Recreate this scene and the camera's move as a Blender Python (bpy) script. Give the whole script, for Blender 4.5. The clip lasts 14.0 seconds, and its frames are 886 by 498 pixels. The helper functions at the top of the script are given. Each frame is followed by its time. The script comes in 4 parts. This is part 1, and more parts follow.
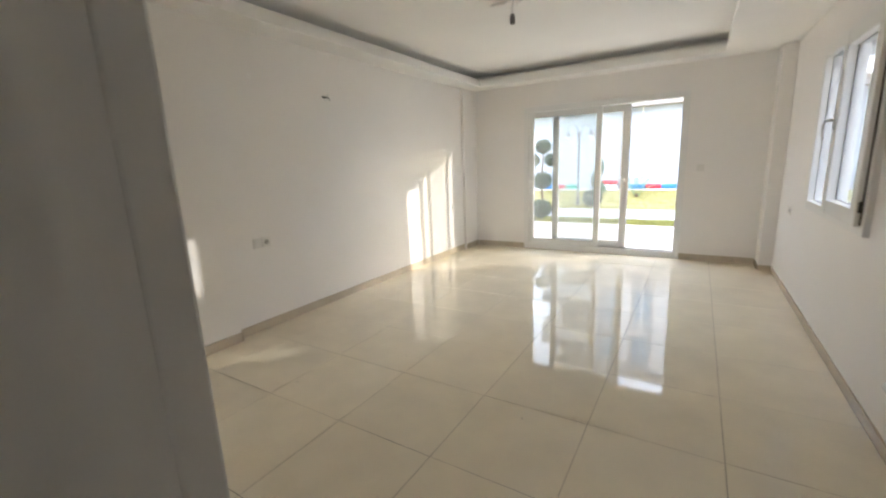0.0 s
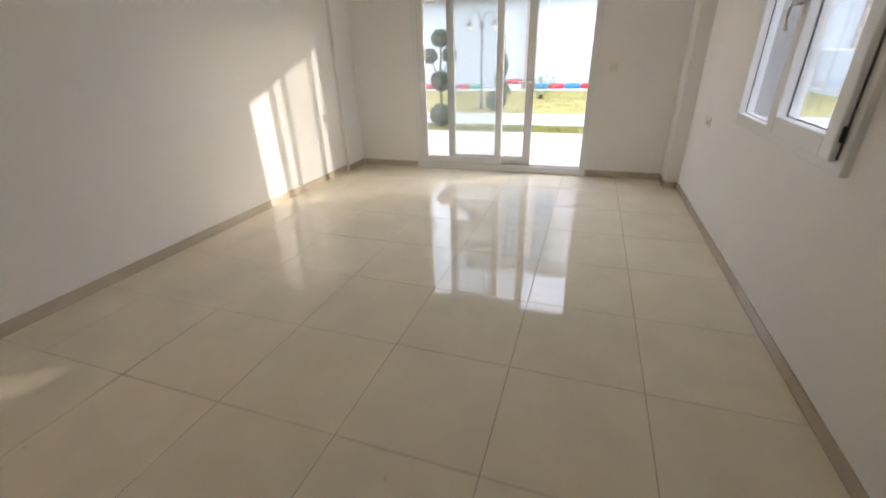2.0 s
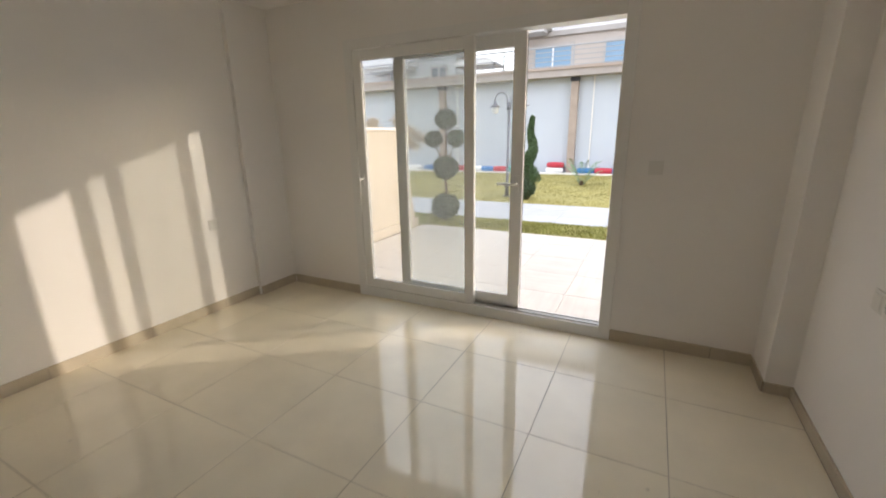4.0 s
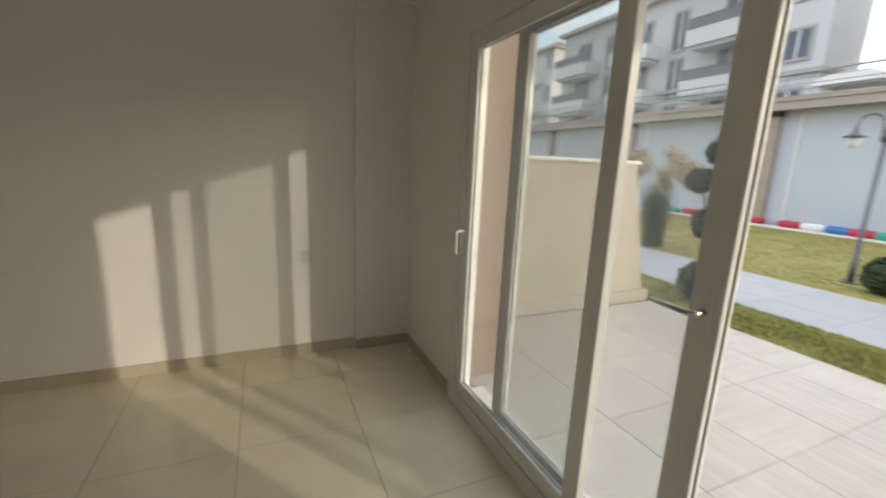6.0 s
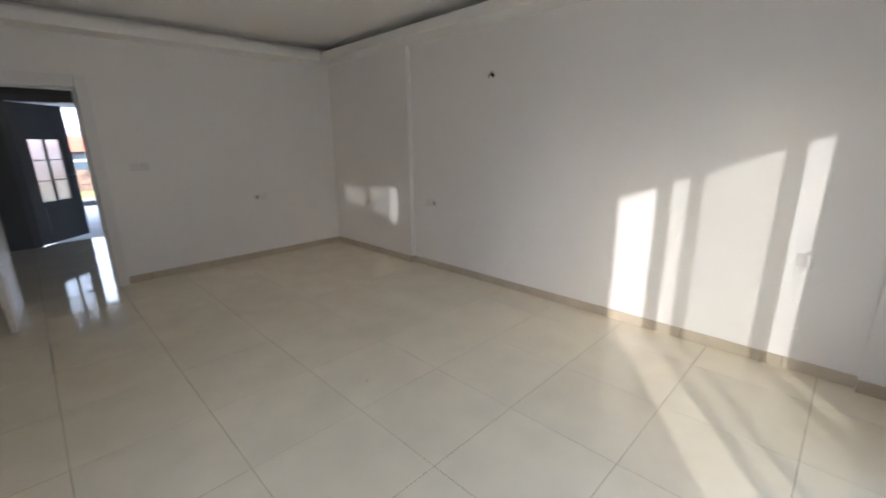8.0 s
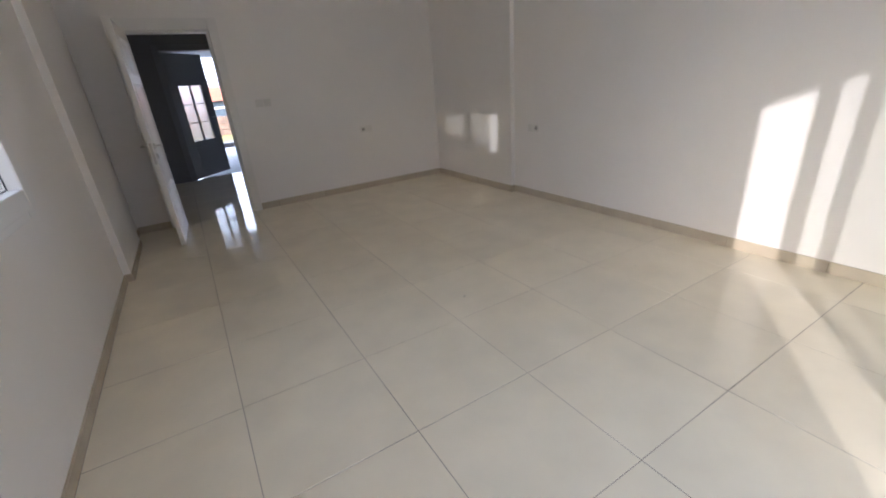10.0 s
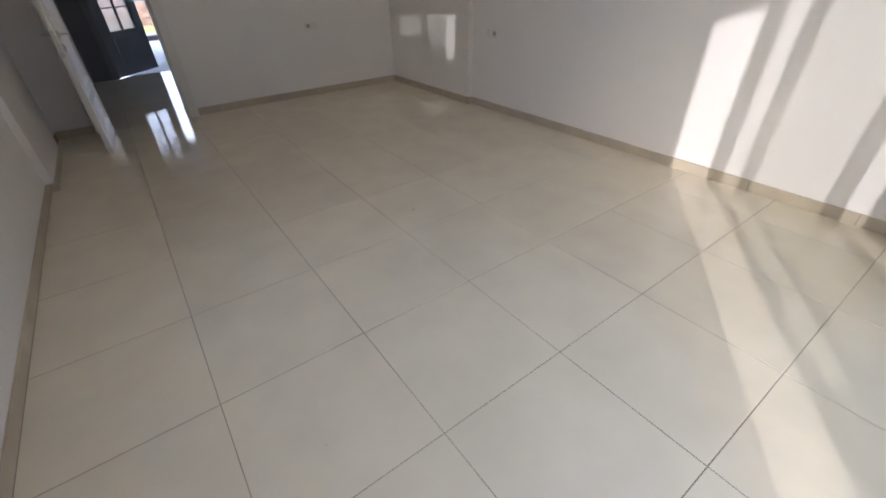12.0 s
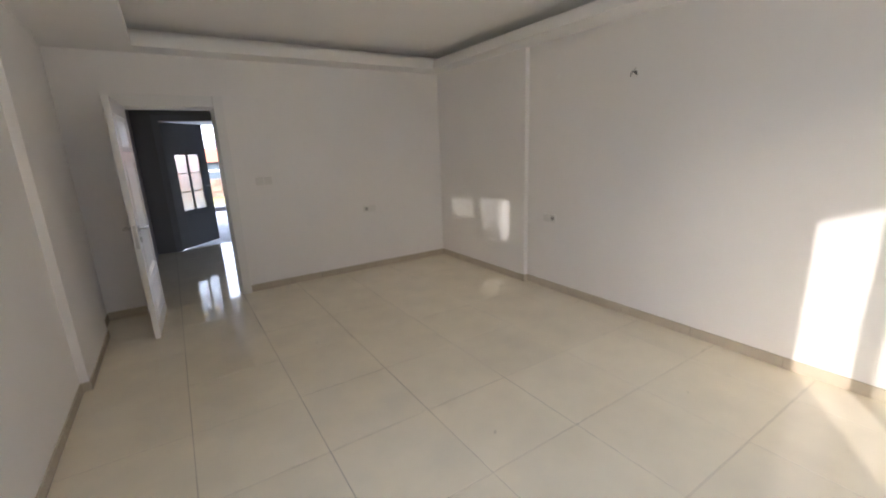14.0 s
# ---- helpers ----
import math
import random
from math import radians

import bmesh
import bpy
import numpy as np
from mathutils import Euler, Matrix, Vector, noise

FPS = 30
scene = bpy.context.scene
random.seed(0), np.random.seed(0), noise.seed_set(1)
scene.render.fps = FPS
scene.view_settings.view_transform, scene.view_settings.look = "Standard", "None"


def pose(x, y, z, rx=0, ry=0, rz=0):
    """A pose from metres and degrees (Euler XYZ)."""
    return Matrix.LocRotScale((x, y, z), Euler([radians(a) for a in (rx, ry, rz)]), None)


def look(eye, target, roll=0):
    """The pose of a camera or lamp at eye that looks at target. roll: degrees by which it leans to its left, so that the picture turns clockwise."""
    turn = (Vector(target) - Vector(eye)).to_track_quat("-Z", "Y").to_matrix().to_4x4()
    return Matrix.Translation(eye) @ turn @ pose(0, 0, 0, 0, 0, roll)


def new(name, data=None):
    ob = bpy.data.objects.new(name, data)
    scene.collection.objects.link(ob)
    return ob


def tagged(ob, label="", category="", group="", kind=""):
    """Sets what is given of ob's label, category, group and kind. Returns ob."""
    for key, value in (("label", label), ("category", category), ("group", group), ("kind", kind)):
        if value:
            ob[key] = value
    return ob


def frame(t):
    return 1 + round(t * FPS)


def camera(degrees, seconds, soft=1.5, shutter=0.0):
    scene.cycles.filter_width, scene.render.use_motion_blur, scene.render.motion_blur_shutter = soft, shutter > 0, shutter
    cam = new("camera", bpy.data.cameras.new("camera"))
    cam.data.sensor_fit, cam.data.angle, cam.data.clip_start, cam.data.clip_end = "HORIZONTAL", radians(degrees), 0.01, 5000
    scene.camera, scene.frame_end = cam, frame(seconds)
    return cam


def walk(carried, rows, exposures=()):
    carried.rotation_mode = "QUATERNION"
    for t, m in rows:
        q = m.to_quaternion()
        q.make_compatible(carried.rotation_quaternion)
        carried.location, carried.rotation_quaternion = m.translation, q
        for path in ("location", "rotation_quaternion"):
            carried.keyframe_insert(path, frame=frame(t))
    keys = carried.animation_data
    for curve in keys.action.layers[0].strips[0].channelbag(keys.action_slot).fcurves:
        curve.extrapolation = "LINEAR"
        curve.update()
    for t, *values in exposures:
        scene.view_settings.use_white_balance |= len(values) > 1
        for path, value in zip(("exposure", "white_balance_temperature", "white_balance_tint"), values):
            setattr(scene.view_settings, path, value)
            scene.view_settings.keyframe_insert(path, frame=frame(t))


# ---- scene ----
cam = camera(94.3, 14.0, soft=1.9, shutter=0.3)
PATH = [
    (0, (-0.201, -1.417, 1.374), (-1.232, 0.247, 0.967), -2.3),
    (0.4, (-0.199, -1.368, 1.301), (-1.041, 0.359, 0.745), -2.1),
    (0.5, (-0.197, -1.341, 1.294), (-1.004, 0.388, 0.695), -2.2),
    (1, (-0.259, -1.138, 1.26), (-0.926, 0.579, 0.48), -2.1),
    (1.5, (-0.311, -0.848, 1.312), (-0.922, 0.843, 0.437), -2.1),
    (2, (-0.371, -0.364, 1.374), (-0.972, 1.341, 0.519), -1.8),
    (2.5, (-0.382, 0.128, 1.421), (-1.016, 1.862, 0.65), -1.3),
    (3, (-0.286, 0.653, 1.413), (-0.969, 2.408, 0.741), -0.8),
    (3.2, (-0.20, 0.92, 1.392), (-0.945, 2.668, 0.772), -0.9),
    (5.3, (-0.232, 3.245, 1.421), (-1.448, 4.773, 0.987), 1.6),
    (5.5, (-0.276, 3.424, 1.395), (-1.663, 4.802, 0.974), 1.9),
    (5.7, (-0.348, 3.578, 1.392), (-1.905, 4.759, 0.972), 2.4),
    (6, (-0.399, 3.757, 1.417), (-2.187, 4.556, 1.009), 2.5),
    (6.5, (-0.37, 3.967, 1.35), (-2.334, 4.017, 0.976), 2.1),
    (7, (-0.25, 4.106, 1.417), (-2.1, 3.509, 0.948), 1.5),
    (7.5, (-0.156, 4.158, 1.424), (-1.782, 3.111, 0.915), 0.3),
    (8, (-0.115, 4.166, 1.463), (-1.48, 2.797, 0.953), -0.8),
    (8.2, (-0.109, 4.199, 1.475), (-1.374, 2.734, 0.971), -1.2),
    (8.5, (-0.099, 4.18, 1.45), (-1.251, 2.625, 0.946), -1.7),
    (8.7, (-0.091, 4.183, 1.438), (-1.177, 2.584, 0.924), -2.3),
    (11, (-0.11, 4.234, 1.278), (-0.99, 2.751, 0.266), -3.0),
    (11.5, (-0.133, 4.274, 1.29), (-1.042, 2.882, 0.178), -2.3),
    (12, (-0.132, 4.272, 1.33), (-1.095, 2.929, 0.204), -1.5),
    (12.5, (-0.11, 4.202, 1.37), (-1.126, 2.833, 0.324), -1.4),
    (13, (-0.04, 4.11, 1.451), (-1.099, 2.661, 0.568), -1.4),
    (13.5, (-0.042, 3.991, 1.521), (-1.1, 2.436, 0.838), -2.2),
    (14, (-0.137, 3.688, 1.525), (-1.185, 2.053, 1.044), -2.2),
]
EXPOSURES = [(0, 3.31, 5750, 11), (0.6, 3.18, 5800, 14), (1.5, 3.1, 5750, 15), (2.5, 2.64, 6150, 14), (3, 2.4, 6350, 18), (5.5, 1.74, 6250, 5), (6, 1.49, 6300, 8), (6.5, 1.72, 6000, 12), (7, 2.21, 5900, 20), (7.5, 2.65, 5480, 17), (8, 2.77, 5380, 14), (8.5, 2.87, 5430, 16), (11, 2.7, 5380, 17), (12, 2.6, 5380, 17), (12.5, 2.57, 5330, 15), (13.5, 2.91, 5550, 17), (14, 3.15, 5600, 16)]
walk(cam, [(t, look(eye, target, roll)) for t, eye, target, roll in PATH], EXPOSURES)

# ---- light ----
CLOUD = (5.0, 5.1, 5.3)      # thin bright cloud over most of the sky
world = bpy.data.worlds.new("sky")
scene.world = world
world.use_nodes = True
wn = world.node_tree
bg = wn.nodes["Background"]
sky = wn.nodes.new("ShaderNodeTexSky")
sky.sky_type = "NISHITA"
sky.sun_disc = False
SUN_FROM = Vector((1.0, 0.717, 0.289)).normalized()
sky.sun_elevation = math.asin(SUN_FROM.z)
sky.sun_rotation = math.atan2(SUN_FROM.x, SUN_FROM.y)
sky.air_density, sky.dust_density, sky.ozone_density = 1.0, 4.0, 1.0
tcw = wn.nodes.new("ShaderNodeTexCoord")
mapw = wn.nodes.new("ShaderNodeMapping")
mapw.inputs["Scale"].default_value = (1.0, 1.0, 3.2)
wn.links.new(tcw.outputs["Generated"], mapw.inputs[0])
cloud = wn.nodes.new("ShaderNodeTexNoise")
cloud.inputs["Scale"].default_value, cloud.inputs["Detail"].default_value, cloud.inputs["Roughness"].default_value = 2.2, 8, 0.55
wn.links.new(mapw.outputs[0], cloud.inputs["Vector"])
cover = wn.nodes.new("ShaderNodeMapRange")
cover.inputs[1].default_value, cover.inputs[2].default_value = 0.30, 0.62
cover.inputs[3].default_value, cover.inputs[4].default_value = 0.3, 1.0
wn.links.new(cloud.outputs["Fac"], cover.inputs[0])
veil = wn.nodes.new("ShaderNodeMix")
veil.data_type = "RGBA"
veil.inputs["B"].default_value = (CLOUD[0], CLOUD[1], CLOUD[2], 1)
wn.links.new(cover.outputs[0], veil.inputs["Factor"])
wn.links.new(sky.outputs[0], veil.inputs["A"])
wn.links.new(veil.outputs["Result"], bg.inputs[0])
bg.inputs[1].default_value = 0.15
sun_data = bpy.data.lights.new("sun", "SUN")
sun_data.energy, sun_data.angle, sun_data.color = 0.50, radians(0.6), (1.0, 0.87, 0.69)
sun = new("sun", sun_data)
sun.matrix_world = look(SUN_FROM * 40, (0, 0, 0))


scene.cycles.diffuse_bounces, scene.cycles.max_bounces = 10, 16


# ---- materials ----
def material(name, color, rough=0.5, metal=0.0, grain=None, vary=0.06, bump=0.0, bump_scale=60.0, rnd=0.0, spec=0.5, stain=None):
    """Paint, stone or metal: two scales of mottling, a fine relief and, per piece, a small change of tone."""
    m = bpy.data.materials.new(name)
    m.use_nodes = True
    nt = m.node_tree
    b = nt.nodes["Principled BSDF"]
    b.inputs["Roughness"].default_value = rough
    b.inputs["Metallic"].default_value = metal
    b.inputs["Specular IOR Level"].default_value = spec
    tc = nt.nodes.new("ShaderNodeTexCoord")
    geo = nt.nodes.new("ShaderNodeNewGeometry")
    big = nt.nodes.new("ShaderNodeTexNoise")
    big.inputs["Scale"].default_value = grain or 2.0
    big.inputs["Detail"].default_value = 6
    nt.links.new(geo.outputs["Position"], big.inputs["Vector"])
    ramp = nt.nodes.new("ShaderNodeMapRange")
    ramp.inputs[1].default_value, ramp.inputs[2].default_value = 0.3, 0.7
    ramp.inputs[3].default_value, ramp.inputs[4].default_value = 1.0 - vary, 1.0 + vary
    nt.links.new(big.outputs["Fac"], ramp.inputs[0])
    value = ramp.outputs[0]
    if rnd:
        info = nt.nodes.new("ShaderNodeObjectInfo")
        r2 = nt.nodes.new("ShaderNodeMapRange")
        r2.inputs[3].default_value, r2.inputs[4].default_value = 1.0 - rnd, 1.0 + rnd
        nt.links.new(info.outputs["Random"], r2.inputs[0])
        mul = nt.nodes.new("ShaderNodeMath")
        mul.operation = "MULTIPLY"
        nt.links.new(value, mul.inputs[0])
        nt.links.new(r2.outputs[0], mul.inputs[1])
        value = mul.outputs[0]
    mix = nt.nodes.new("ShaderNodeVectorMath")
    mix.operation = "SCALE"
    mix.inputs[0].default_value = color
    nt.links.new(value, mix.inputs["Scale"])
    nt.links.new(mix.outputs[0], b.inputs["Base Color"])
    if bump:
        fine = nt.nodes.new("ShaderNodeTexNoise")
        fine.inputs["Scale"].default_value = bump_scale
        fine.inputs["Detail"].default_value = 4
        nt.links.new(geo.outputs["Position"], fine.inputs["Vector"])
        bp = nt.nodes.new("ShaderNodeBump")
        bp.inputs["Strength"].default_value = bump
        bp.inputs["Distance"].default_value = 0.004
        nt.links.new(fine.outputs["Fac"], bp.inputs["Height"])
        nt.links.new(bp.outputs[0], b.inputs["Normal"])
        rr = nt.nodes.new("ShaderNodeMapRange")
        rr.inputs[3].default_value, rr.inputs[4].default_value = rough * 0.85, min(1.0, rough * 1.15)
        nt.links.new(big.outputs["Fac"], rr.inputs[0])
        nt.links.new(rr.outputs[0], b.inputs["Roughness"])
    return m


def glass_material(name, tint=(0.865, 0.877, 0.868)):
    """A thin pane: clear and a little dusty, with a mirror of some per cent, more at a glance."""
    m = bpy.data.materials.new(name)
    m.use_nodes = True
    nt = m.node_tree
    nt.nodes.remove(nt.nodes["Principled BSDF"])
    out = nt.nodes["Material Output"]
    tr = nt.nodes.new("ShaderNodeBsdfTransparent")
    tr.inputs[0].default_value = (*tint, 1)
    gl = nt.nodes.new("ShaderNodeBsdfGlossy")
    gl.inputs["Roughness"].default_value = 0.01
    lw = nt.nodes.new("ShaderNodeLayerWeight")
    lw.inputs["Blend"].default_value = 0.5
    pw = nt.nodes.new("ShaderNodeMath")
    pw.operation = "POWER"
    pw.inputs[1].default_value = 4.0
    nt.links.new(lw.outputs["Facing"], pw.inputs[0])
    fr = nt.nodes.new("ShaderNodeMapRange")
    fr.inputs[3].default_value, fr.inputs[4].default_value = 0.035, 0.4
    nt.links.new(pw.outputs[0], fr.inputs[0])
    mx = nt.nodes.new("ShaderNodeMixShader")
    nt.links.new(fr.outputs[0], mx.inputs[0])
    nt.links.new(tr.outputs[0], mx.inputs[1])
    nt.links.new(gl.outputs[0], mx.inputs[2])
    dust = nt.nodes.new("ShaderNodeBsdfTranslucent")
    dust.inputs[0].default_value = (0.9, 0.92, 0.95, 1)
    film = nt.nodes.new("ShaderNodeMixShader")
    film.inputs[0].default_value = 0.035
    nt.links.new(mx.outputs[0], film.inputs[1])
    nt.links.new(dust.outputs[0], film.inputs[2])
    nt.links.new(film.outputs[0], out.inputs[0])
    return m


M_WALL = material("wall_paint", (0.86, 0.84, 0.82), 0.38, vary=0.02, grain=1.3, bump=0.12, bump_scale=35, spec=0.4)
M_CEIL = material("ceiling_paint", (0.87, 0.86, 0.84), 0.7, vary=0.015, bump=0.08, bump_scale=40)
M_TILE = material("polished_tile", (0.83, 0.755, 0.595), 0.07, vary=0.05, grain=3.5, rnd=0.025, spec=0.6)
M_GROUT = material("grout", (0.35, 0.295, 0.23), 0.9, vary=0.7, grain=1.1, bump=0.3)
M_SKIRT = material("skirting_tile", (0.54, 0.475, 0.37), 0.22, vary=0.07, grain=6, rnd=0.04)
M_PVC = material("white_plastic", (0.82, 0.82, 0.81), 0.3, vary=0.015)
M_DOOR = material("white_lacquer", (0.80, 0.79, 0.77), 0.3, vary=0.02, bump=0.05, bump_scale=20)
M_STEEL = material("brushed_steel", (0.55, 0.54, 0.52), 0.28, 1.0, vary=0.05, grain=30)
M_BLACK = material("black_rubber", (0.03, 0.03, 0.032), 0.6)
M_GREYDOOR = material("grey_lacquer", (0.20, 0.205, 0.195), 0.4, vary=0.03)
# the hall's dimness is put into this dark grey wall colour
M_HALL_SHADE = material("hall_shade_grey", (0.16, 0.15, 0.145), 0.4, vary=0.02, grain=1.3, bump=0.1, bump_scale=35)
M_GLASS = glass_material("pane_glass")
M_BLUEGLASS = glass_material("blue_tinted_glass", (0.77, 0.78, 0.78))
M_TERRACE = material("terrace_stone", (0.54, 0.505, 0.46), 0.35, vary=0.06, grain=5, rnd=0.05, bump=0.15, bump_scale=80)
M_STUCCO = material("beige_stucco", (0.49, 0.43, 0.35), 0.85, vary=0.05, grain=2, bump=0.5, bump_scale=90)
M_PIER = material("pink_beige_stucco", (0.31, 0.24, 0.195), 0.85, vary=0.05, grain=2, bump=0.5, bump_scale=90)
M_CAP = material("pale_coping", (0.78, 0.76, 0.72), 0.5, vary=0.04, grain=8)
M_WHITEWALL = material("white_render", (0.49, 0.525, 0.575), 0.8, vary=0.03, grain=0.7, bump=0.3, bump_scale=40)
M_GRASS = material("lawn", (0.30, 0.265, 0.085), 0.9, vary=0.1, grain=1.2, bump=0.6, bump_scale=120)
M_GRASS_EDGE = material("green_grass", (0.24, 0.245, 0.065), 0.9, vary=0.25, grain=2.0, bump=0.6, bump_scale=120)
M_SOIL = material("ground_soil", (0.16, 0.13, 0.09), 0.95, vary=0.2, grain=1.0)
M_PATH = material("path_paving", (0.40, 0.41, 0.43), 0.7, vary=0.05, grain=4, rnd=0.05, bump=0.3)
M_BROWN = material("brown_stone", (0.36, 0.29, 0.24), 0.8, vary=0.08, grain=4)
M_LEAF = material("topiary_leaf", (0.045, 0.075, 0.028), 0.6, vary=0.4, grain=20)
M_BARK = material("bark", (0.16, 0.11, 0.07), 0.9, vary=0.25, grain=25, bump=0.6)
M_LEDGE = material("ledge_stone", (0.37, 0.325, 0.295), 0.8, vary=0.06, grain=2)
M_LEAF2 = material("conifer_leaf", (0.055, 0.10, 0.03), 0.6, vary=0.4, grain=20)
M_LEAF3 = material("palm_leaf", (0.13, 0.21, 0.10), 0.5, vary=0.3, grain=15)
M_STRAW = material("straw_plume", (0.46, 0.38, 0.27), 0.9, vary=0.2, grain=15)
M_OPAL = material("opal_glass", (0.75, 0.76, 0.75), 0.15, vary=0.02)
M_FACADE = material("facade_white", (0.72, 0.72, 0.72), 0.8, vary=0.04, grain=0.5)
M_LOWER = material("facade_beige", (0.46, 0.41, 0.36), 0.8, vary=0.06, grain=0.6)
M_SURR = material("window_surround", (0.42, 0.39, 0.36), 0.8, vary=0.05, grain=2)
M_FARGLASS = material("far_window_glass", (0.18, 0.30, 0.42), 0.08, vary=0.1, grain=0.6)
M_FARGLASS_DARK = material("far_dark_window_glass", (0.07, 0.095, 0.12), 0.1, vary=0.1, grain=0.6)
M_SMOKE = material("smoked_rail_glass", (0.14, 0.14, 0.15), 0.12, vary=0.05)
M_ROOF = material("roof_brown", (0.20, 0.13, 0.10), 0.8, vary=0.1)
M_TERRA = material("terracotta", (0.46, 0.14, 0.07), 0.8, vary=0.15, grain=3)
M_BLUEGREY = material("blue_grey_wall", (0.10, 0.14, 0.18), 0.7, vary=0.1)
M_RUBBLE = material("rubble_stone", (0.24, 0.17, 0.135), 0.85, vary=0.2, grain=6, rnd=0.25)
M_JOINT = material("pale_joint", (0.46, 0.425, 0.38), 0.9, vary=0.1, grain=8)
M_REVEAL = material("grey_render", (0.30, 0.30, 0.30), 0.85, vary=0.05, grain=4, bump=0.3)
M_LAMPPOST = material("grey_painted_iron", (0.13, 0.13, 0.15), 0.45, 0.3)
M_FACADE_GREY = material("facade_greyish", (0.60, 0.60, 0.605), 0.8, vary=0.06, grain=0.5)
M_PLATE = material("ivory_plastic", (0.77, 0.755, 0.725), 0.35, vary=0.02)
M_SEAL_SHADE = material("seal_gap_shade", (0.10, 0.075, 0.06), 0.6)
M_RAIL = material("galvanised_rail", (0.33, 0.34, 0.35), 0.45, 0.4, vary=0.1)
M_IRON = material("dark_iron", (0.05, 0.05, 0.055), 0.5, 0.6)


def finish_tile(m):
    """Faint waves in the polish, uneven gloss and sparse scuffs."""
    nt = m.node_tree
    b = nt.nodes["Principled BSDF"]
    geo = nt.nodes.new("ShaderNodeNewGeometry")
    wavy = nt.nodes.new("ShaderNodeTexNoise")
    wavy.inputs["Scale"].default_value = 4.5
    wavy.inputs["Detail"].default_value = 2
    nt.links.new(geo.outputs["Position"], wavy.inputs["Vector"])
    bp = nt.nodes.new("ShaderNodeBump")
    bp.inputs["Strength"].default_value, bp.inputs["Distance"].default_value = 0.05, 0.01
    nt.links.new(wavy.outputs["Fac"], bp.inputs["Height"])
    nt.links.new(bp.outputs[0], b.inputs["Normal"])
    smear = nt.nodes.new("ShaderNodeTexNoise")
    smear.inputs["Scale"].default_value, smear.inputs["Detail"].default_value = 1.7, 7
    nt.links.new(geo.outputs["Position"], smear.inputs["Vector"])
    rg = nt.nodes.new("ShaderNodeMapRange")
    rg.inputs[1].default_value, rg.inputs[2].default_value = 0.35, 0.7
    rg.inputs[3].default_value, rg.inputs[4].default_value = 0.03, 0.09
    nt.links.new(smear.outputs["Fac"], rg.inputs[0])
    nt.links.new(rg.outputs[0], b.inputs["Roughness"])
    spot = nt.nodes.new("ShaderNodeTexNoise")
    spot.inputs["Scale"].default_value, spot.inputs["Detail"].default_value = 9.0, 5
    nt.links.new(geo.outputs["Position"], spot.inputs["Vector"])
    few = nt.nodes.new("ShaderNodeMapRange")
    few.inputs[1].default_value, few.inputs[2].default_value = 0.735, 0.76
    few.inputs[3].default_value, few.inputs[4].default_value = 0.0, 0.45
    nt.links.new(spot.outputs["Fac"], few.inputs[0])
    mix = nt.nodes.new("ShaderNodeMix")
    mix.data_type = "RGBA"
    mix.inputs["B"].default_value = (0.36, 0.31, 0.25, 1)
    nt.links.new(few.outputs[0], mix.inputs["Factor"])
    nt.links.new(b.inputs["Base Color"].links[0].from_socket, mix.inputs["A"])
    nt.links.new(mix.outputs["Result"], b.inputs["Base Color"])


def streak(m, along, across, amount):
    """Fine parallel veins that turn by a quarter from piece to piece."""
    nt = m.node_tree
    b = nt.nodes["Principled BSDF"]
    geo = nt.nodes.new("ShaderNodeNewGeometry")
    info = nt.nodes.new("ShaderNodeObjectInfo")
    gt = nt.nodes.new("ShaderNodeMath")
    gt.operation = "GREATER_THAN"
    gt.inputs[1].default_value = 0.5
    nt.links.new(info.outputs["Random"], gt.inputs[0])
    fields = []
    for sc in ((along, across, 1), (across, along, 1)):
        mp = nt.nodes.new("ShaderNodeMapping")
        mp.inputs["Scale"].default_value = sc
        nt.links.new(geo.outputs["Position"], mp.inputs[0])
        nz = nt.nodes.new("ShaderNodeTexNoise")
        nz.inputs["Scale"].default_value, nz.inputs["Detail"].default_value = 1.0, 4
        nt.links.new(mp.outputs[0], nz.inputs["Vector"])
        fields.append(nz.outputs["Fac"])
    pick = nt.nodes.new("ShaderNodeMix")
    nt.links.new(gt.outputs[0], pick.inputs["Factor"])
    nt.links.new(fields[0], pick.inputs["A"])
    nt.links.new(fields[1], pick.inputs["B"])
    mr = nt.nodes.new("ShaderNodeMapRange")
    mr.inputs[1].default_value, mr.inputs[2].default_value = 0.3, 0.7
    mr.inputs[3].default_value, mr.inputs[4].default_value = 1 - amount, 1 + amount
    nt.links.new(pick.outputs["Result"], mr.inputs[0])
    sc = nt.nodes.new("ShaderNodeVectorMath")
    sc.operation = "SCALE"
    nt.links.new(b.inputs["Base Color"].links[0].from_socket, sc.inputs[0])
    nt.links.new(mr.outputs[0], sc.inputs["Scale"])
    nt.links.new(sc.outputs[0], b.inputs["Base Color"])


finish_tile(M_TILE)
streak(M_TERRACE, 1.5, 22.0, 0.07)


# ---- shape helpers ----
def box(bm, x0, x1, y0, y1, z0, z1, bevel=0.0):
    v = [bm.verts.new(p) for p in ((x0, y0, z0), (x1, y0, z0), (x1, y1, z0), (x0, y1, z0), (x0, y0, z1), (x1, y0, z1), (x1, y1, z1), (x0, y1, z1))]
    fs = [bm.faces.new([v[i] for i in q]) for q in ((3, 2, 1, 0), (4, 5, 6, 7), (0, 1, 5, 4), (1, 2, 6, 5), (2, 3, 7, 6), (3, 0, 4, 7))]
    if bevel:
        es = list({e for fc in fs for e in fc.edges})
        bmesh.ops.bevel(bm, geom=es, offset=bevel, segments=2, affect="EDGES", profile=0.6)
    return v


